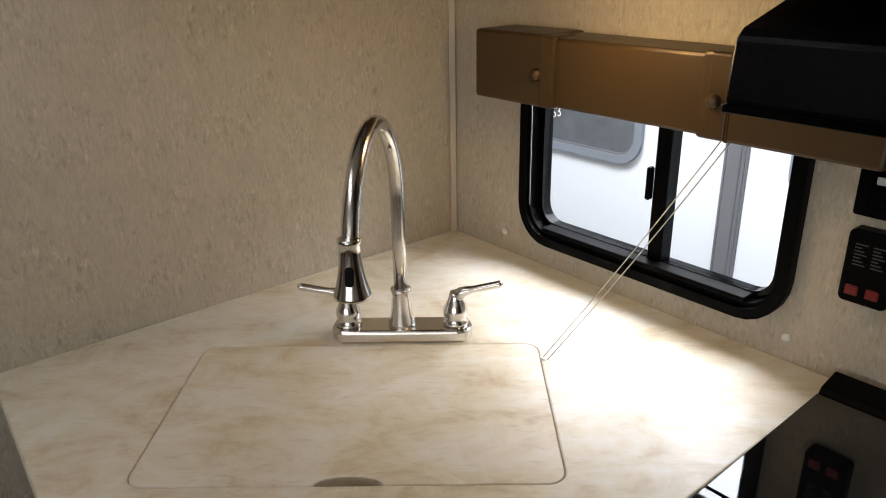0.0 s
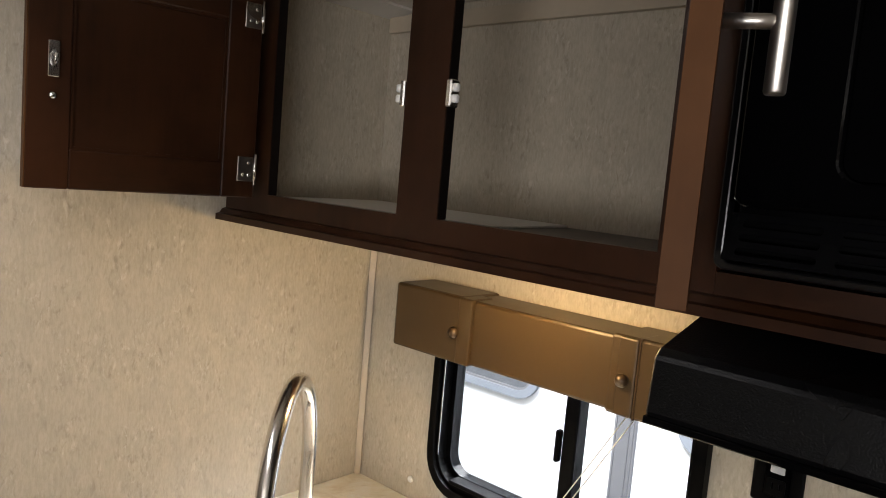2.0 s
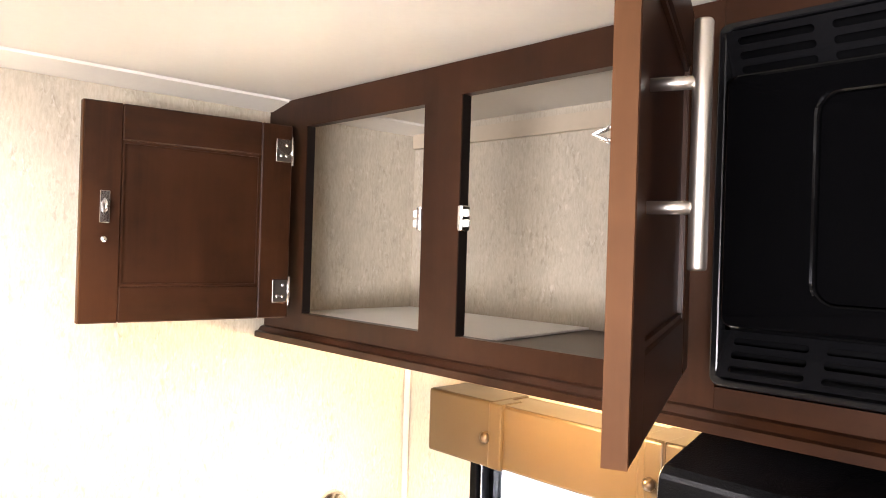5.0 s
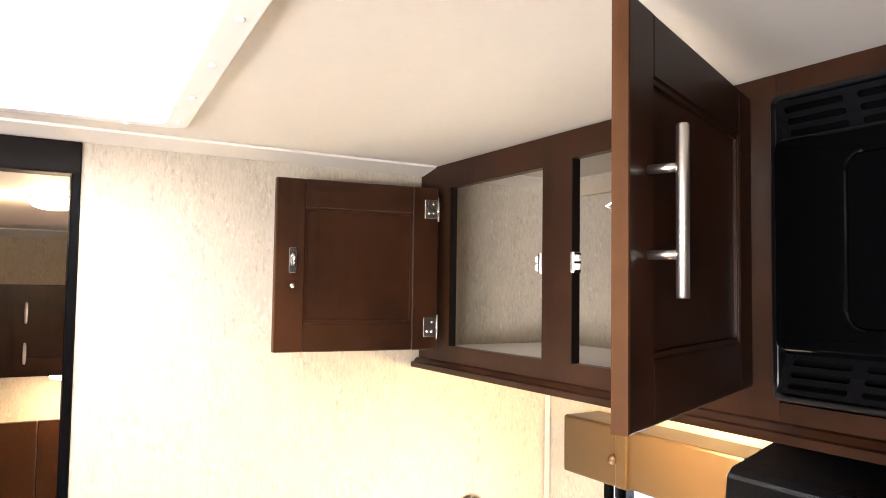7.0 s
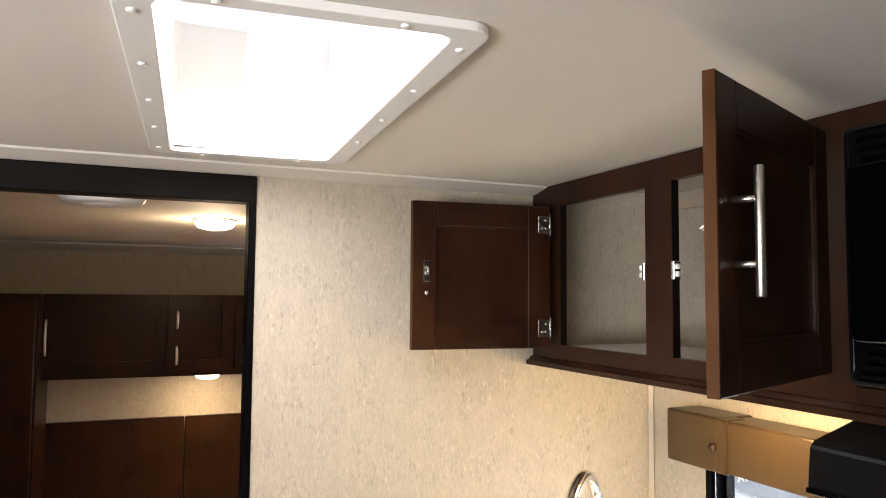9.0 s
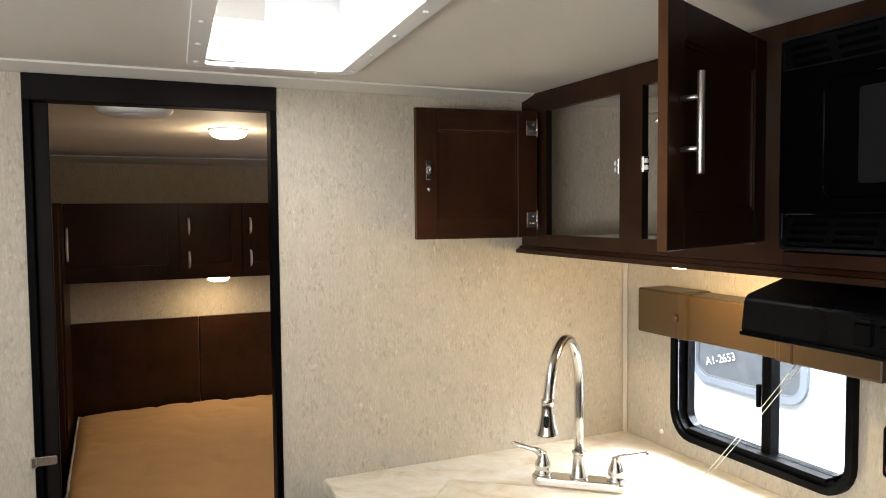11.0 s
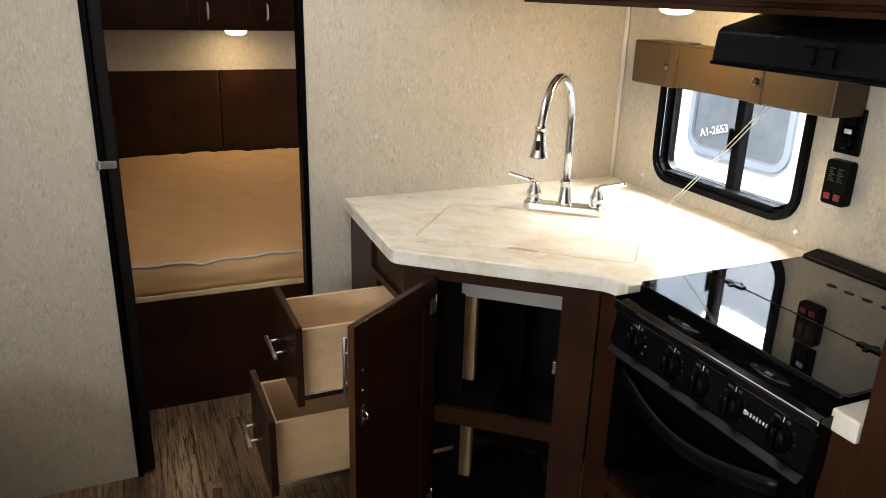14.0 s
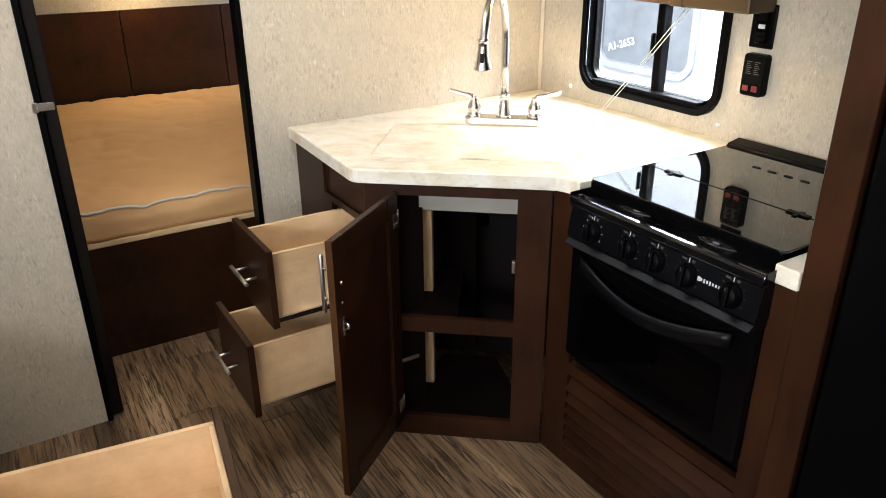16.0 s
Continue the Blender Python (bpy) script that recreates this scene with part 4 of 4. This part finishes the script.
door = part("oven_door", slab(rect(-0.297, 0.305, 0.405, 0.7525, 0.012), [], -0.700, -0.6555, "y", 0.006, 2), BLACK_GLOSS, rng, "black oven door")
part("door_glass", slab(rect(-0.235, 0.235, 0.44, 0.63, 0.015), [], -0.7022, -0.7003, "y"), OVEN_GLASS, door)
arc_pts = [(-0.245 + 0.500 * k / 20, -0.712 - 0.030 * math.sin(math.pi * k / 20), 0.706 - 0.042 * math.sin(math.pi * k / 20)) for k in range(21)]
hb = bmesh.new()
rows = []
for x, y, z in arc_pts:
    rows.append([hb.verts.new(p) for p in ((x, y + 0.006, z + 0.017), (x, y - 0.003, z + 0.018), (x, y - 0.0045, z), (x, y - 0.003, z - 0.018), (x, y + 0.006, z - 0.017))])
for a, b in zip(rows, rows[1:]):
    for j in range(5):
        f = hb.faces.new((a[j], a[(j + 1) % 5], b[(j + 1) % 5], b[j]))
        f.smooth = True
hb.faces.new(rows[0])
hb.faces.new(rows[-1][::-1])
bmesh.ops.recalc_face_normals(hb, faces=hb.faces[:])
part("oven_handle", hb, CHARCOAL, door, "bowed black oven handle")
for x in (-0.13, 0.13):
    part("burner_well", lathe([(0.096, 0.8741), (0.094, 0.8768), (0.089, 0.8782), (0.084, 0.8766), (0.074, 0.8750), (0.060, 0.8743)], at=(x, -0.572, 0), n=40), TRAY, rng, "raised glossy rim of a burner well")
cov = part("glass_cover", slab([(-0.303, -0.442), (0.303, -0.442), (0.303, -0.640), (0.290, -0.652), (-0.290, -0.652), (-0.303, -0.640)][::-1], [], 0.908, 0.914, "z", 0.0015), STOVE_GLASS, rng, "glossy black folding glass cover")
cov2 = part("glass_cover", slab(rect(-0.303, 0.303, -0.438, -0.112), [], 0.908, 0.914, "z", 0.0015), STOVE_GLASS, rng, "glossy black folding glass cover")
for x in (-0.200, 0.184):
    part("fold_hinge", joined(box(x - 0.030, x + 0.030, -0.448, -0.432, 0.9142, 0.918, 0.001), box(x - 0.006, x + 0.006, -0.460, -0.420, 0.9142, 0.917, 0.001)), BLACK, cov2, "black fold hinge")
# Added black strip closes the dark open gap below the glass edge.
part("gap_strip", box(-0.296, 0.296, -0.650, -0.642, 0.8745, 0.9078, 0.001), BLACK_GLOSS, rng, "black strip added in the gap under the cover's front edge")
for x in (-0.285, 0.285):
    part("cover_rest", box(x - 0.008, x + 0.008, -0.638, -0.16, 0.8745, 0.9075, 0.002), BLACK, rng)
part("vent_rail", slab([(-0.108, 0.8745), (-0.108, 0.914), (-0.100, 0.922), (-0.052, 0.930), (-0.048, 0.926), (-0.048, 0.8745)], [], -0.303, 0.303, "x", 0.002), BLACK, rng, "raised vent rail at the back")
for k in range(4):
    part("vent_slot", moved(slab(rect(-0.013, 0.013, -0.006, 0.006, 0.0055, 5), [], 0.0, 0.0012), pose(-0.105 + k * 0.0507, -0.219, 0.9142)), BLACK, rng, "dark oval vent slot")
for x in (-0.17, 0.0, 0.17):
    bn = part("burner", lathe([(0.045, 0.874), (0.045, 0.880), (0.034, 0.884), (0.032, 0.890), (0.0, 0.891)], at=(x, -0.56 if x else -0.28, 0)), BLACK, rng)
part("spill_ring", moved(lathe([(0.026, 0.0), (0.026, 0.004), (0.020, 0.005), (0.018, 0.001)], n=24), pose(-0.02, -0.672, 0.8745)), BLACK_GLOSS, rng, "glossy black drip ring")
for x in (-0.24, -0.08, 0.08, 0.24):
    part("grate_bar", tube([(x, -0.600, 0.876), (x, -0.595, 0.895), (x, -0.20, 0.895), (x, -0.19, 0.876)], 0.0045, 8), BLACK, rng, "black grate bar")
for y in (-0.58, -0.42, -0.22):
    part("grate_bar", tube([(-0.255, y, 0.876), (-0.25, y, 0.895), (0.25, y, 0.895), (0.255, y, 0.876)], 0.0045, 8), BLACK, rng, "black grate bar")

sur = thing("range_surround", pose(RX, -0.640, 0), "espresso wood frame with louvred panel under the oven", "cabinet")
part("stile", box(-0.388, -0.286, 0.0, 0.019, 0.0, 0.866), ESP_V, sur)
part("stile", box(0.296, 0.352, 0.0, 0.019, 0.0, 0.866), ESP_V, sur)
part("rail", box(-0.2855, 0.2955, 0.0, 0.019, 0.322, 0.3595), ESP_H, sur)
part("bottom_rail", box(-0.2855, 0.2955, 0.0, 0.019, 0.0, 0.030), ESP_H, sur)
part("backing", box(-0.2855, 0.2955, 0.030, 0.036, 0.0, 0.3215), BLACK, sur)
for k in range(7):
    z = 0.045 + k * 0.040
    part("louvre", moved(box(-0.2850, 0.2950, -0.004, 0.004, -0.021, 0.021, 0.002), pose(0, 0.008, z, -32)), ESP_H, sur)
tagged(solid("side_counter", slab(rect(1.557, 1.6115, -0.648, -0.001, 0.004), [], 0.868, 0.910, "z", 0.0035, 2), COUNTER), "narrow strip of cream laminate counter beside the range", "countertop")
tall = thing("tall_panel", pose(1.648, -0.28, 0), "tall espresso end panel between range and refrigerator", "panel")
part("side_board", box(-0.036, -0.017, -0.340, 0.279, 0.0, 2.039), ESP_V, tall)
part("front_stile", box(-0.036, 0.034, -0.362, -0.3405, 0.0, 2.039, 0.002), ESP_V, tall)
fr = thing("refrigerator", pose(2.030, -0.33, 0), "tall black refrigerator beside the range", "refrigerator")
part("cabinet", box(-0.318, 0.318, -0.30, 0.328, 0.02, 1.98), BLACK, fr)
part("door", box(-0.315, 0.315, -0.350, -0.302, 0.06, 1.30, 0.008, 2), BLACK, fr)
part("freezer_door", box(-0.315, 0.315, -0.350, -0.302, 1.31, 1.96, 0.008, 2), BLACK, fr)

# ---- bedroom ----
bed = thing("bed", pose(-1.37, -0.95, 0), "bare tan mattress on a dark platform bed", "bed")
part("platform_front", box(0.930, 0.950, -0.86, 0.94, 0.0, 0.452), ESP_H, bed)
part("platform_side", box(-0.95, 0.929, -0.86, -0.84, 0.0, 0.452), ESP_H, bed)
part("edge_strip", box(0.915, 0.953, -0.862, 0.94, 0.4525, 0.474, 0.003), PINE, bed, "pale wood edge strip")
part("deck", box(-0.95, 0.914, -0.86, 0.94, 0.4525, 0.468), PINE, bed)
mat = thing("mattress", pose(-1.37, -0.95, 0.4745), "tan mattress with grey piping lying bare on the bed", "mattress")
mb = bmesh.new()
NX, NY = 96, 88


def m_top(u, v):
    """Height of the mattress top, slightly crowned and dimpled."""
    edge = min(u, 1 - u, v, 1 - v)
    soft = min(1.0, edge / 0.03)
    h = 0.136 + 0.012 * (1 - u) + 0.012 * math.sin(math.pi * v) * math.sin(math.pi * u)
    h += 0.004 * noise.noise(Vector((u * 5, v * 5, 0.3))) - 0.011 * (1 - abs(noise.noise(Vector((u * 7 + v * 3, v * 9 - u * 2, 2.3))))) ** 6 - 0.007 * (1 - abs(noise.noise(Vector((u * 16, v * 12 + u * 6, 5.1))))) ** 5
    return h - 0.020 * (1 - soft) ** 2


grid = [[mb.verts.new((-0.925 + 1.865 * k / NX, -0.845 + 1.775 * j / NY, m_top(k / NX, j / NY))) for j in range(NY + 1)] for k in range(NX + 1)]
for k in range(NX):
    for j in range(NY):
        mb.faces.new((grid[k][j], grid[k + 1][j], grid[k + 1][j + 1], grid[k][j + 1])).smooth = True
rim = [grid[k][0] for k in range(NX)] + [grid[NX][j] for j in range(NY)] + [grid[k][NY] for k in range(NX, 0, -1)] + [grid[0][j] for j in range(NY, 0, -1)]
last = rim
for step in range(1, 7):
    f = step / 6
    row = []
    for k, v in enumerate(rim):
        out = 0.012 * math.sin(math.pi * f) + 0.016 * noise.noise(Vector((v.co.x * 9, v.co.y * 9 + f * 1.6, f * 2.6)))
        cx, cy = v.co.x - 0.0075, v.co.y - 0.0425
        ox = math.copysign(out, cx) if abs(cx) > 0.93 else 0
        oy = math.copysign(out, cy) if abs(cy) > 0.885 else 0
        row.append(mb.verts.new((v.co.x + ox, v.co.y + oy, v.co.z * (1 - f))))
    for k in range(len(rim)):
        mb.faces.new((last[k], last[(k + 1) % len(rim)], row[(k + 1) % len(rim)], row[k])).smooth = True
    last = row
mb.faces.new(last)
bmesh.ops.recalc_face_normals(mb, faces=mb.faces[:])
path = [v.co + Vector((math.copysign(0.003, v.co.x), math.copysign(0.003, v.co.y), 0.001)) for v in rim]
wavy = [p + Vector((0, 0, 0.004 * math.sin(k * 0.27))) for k, p in enumerate(path)]
part("ticking", mb, MATTRESS, mat)
part("piping", tube(wavy + [wavy[0]], 0.005, 6), PIPING, mat, "grey piping")

hbd = thing("headboard", pose(-2.37, -0.95, 0), "dark espresso headboard panels behind the mattress", "headboard")
for y0, y1 in ((-0.88, -0.22), (-0.215, 0.36), (0.365, 0.94)):
    part("panel", box(-0.025, 0.005, y0, y1, 0.45, 1.085, 0.003), ESP_H, hbd)
bcab = thing("bedroom_cabinet", pose(-2.2, -0.95, 1.33), "espresso overhead cabinet with bow handles above the bed", "cabinet")
part("carcass", box(-0.195, 0.145, -0.98, 0.94, 0.0, 0.400), ESP_H, bcab)
for y0, y1 in ((-0.97, -0.345), (-0.335, -0.02), (-0.01, 0.40), (0.41, 0.93)):
    dd = part("door", slab(rect(y0, y1, 0.03, 0.395), [rect(y0 + 0.05, y1 - 0.05, 0.08, 0.345)], 0.1455, 0.164, "x"), ESP_V, bcab)
    part("panel", box(0.146, 0.156, y0 + 0.048, y1 - 0.048, 0.078, 0.347), ESP_V, dd)


def bow(y, z, h):
    return tube([(0.164, y, z), (0.182, y, z + h * 0.12), (0.190, y, z + h * 0.5), (0.182, y, z + h * 0.88), (0.164, y, z + h)], [0.005, 0.006, 0.007, 0.006, 0.005], 10)


for y, z, h in ((-0.862, 0.115, 0.165), (-0.290, 0.235, 0.085), (-0.290, 0.060, 0.085), (0.028, 0.235, 0.085), (0.028, 0.060, 0.085)):
    part("handle", bow(y, z, h), SATIN, bcab, "nickel bow handle")
ward = thing("wardrobe", pose(-2.15, -2.2, 0), "tall espresso wardrobe beside the bed", "wardrobe")
part("carcass", box(-0.245, 0.30, -0.5, 0.375, 0.0, 1.73), ESP_V, ward)
part("door", box(0.301, 0.320, -0.49, 0.365, 0.08, 1.71, 0.003), ESP_V, ward)
vent = thing("ceiling_vent", pose(-0.27, -1.54, 1.9898), "round white ceiling vent in the bedroom", "vent")
part("ring", lathe([(0.105, 0.0), (0.106, -0.014), (0.096, -0.026), (0.072, -0.028)], n=32), WHITE, vent)
part("cone", lathe([(0.062, -0.001), (0.058, -0.026), (0.03, -0.032), (0.0, -0.033)], n=28), WHITE, vent)

# ---- floor planks ----
floor = tagged(solid("floor", box(-2.44, 5.0, -3.2, 0.0, -0.06, -0.006), ESP_H), "rustic brown wood plank floor", "floor", kind="structure")
PL, PW = 0.92, 0.122
shapes = {}
for r in range(26):
    y0 = -3.19 + r * PW
    x = -0.60 - (r * 0.37) % PL
    while x < 3.4:
        x0, x1 = max(x, -0.60), min(x + PL, 3.4)
        key = round(x1 - x0, 3)
        if key > 0.02:
            if key not in shapes:
                me = bpy.data.meshes.new("plank")
                b = box(0, key - 0.0015, 0, PW - 0.0015, -0.006, 0.0, 0.0012)
                b.to_mesh(me)
                b.free()
                me.materials.append(PLANK)
                shapes[key] = me
            p = new("plank", shapes[key])
            p.parent = floor
            p.matrix_basis = pose(x0, y0, 0)
        x += PL
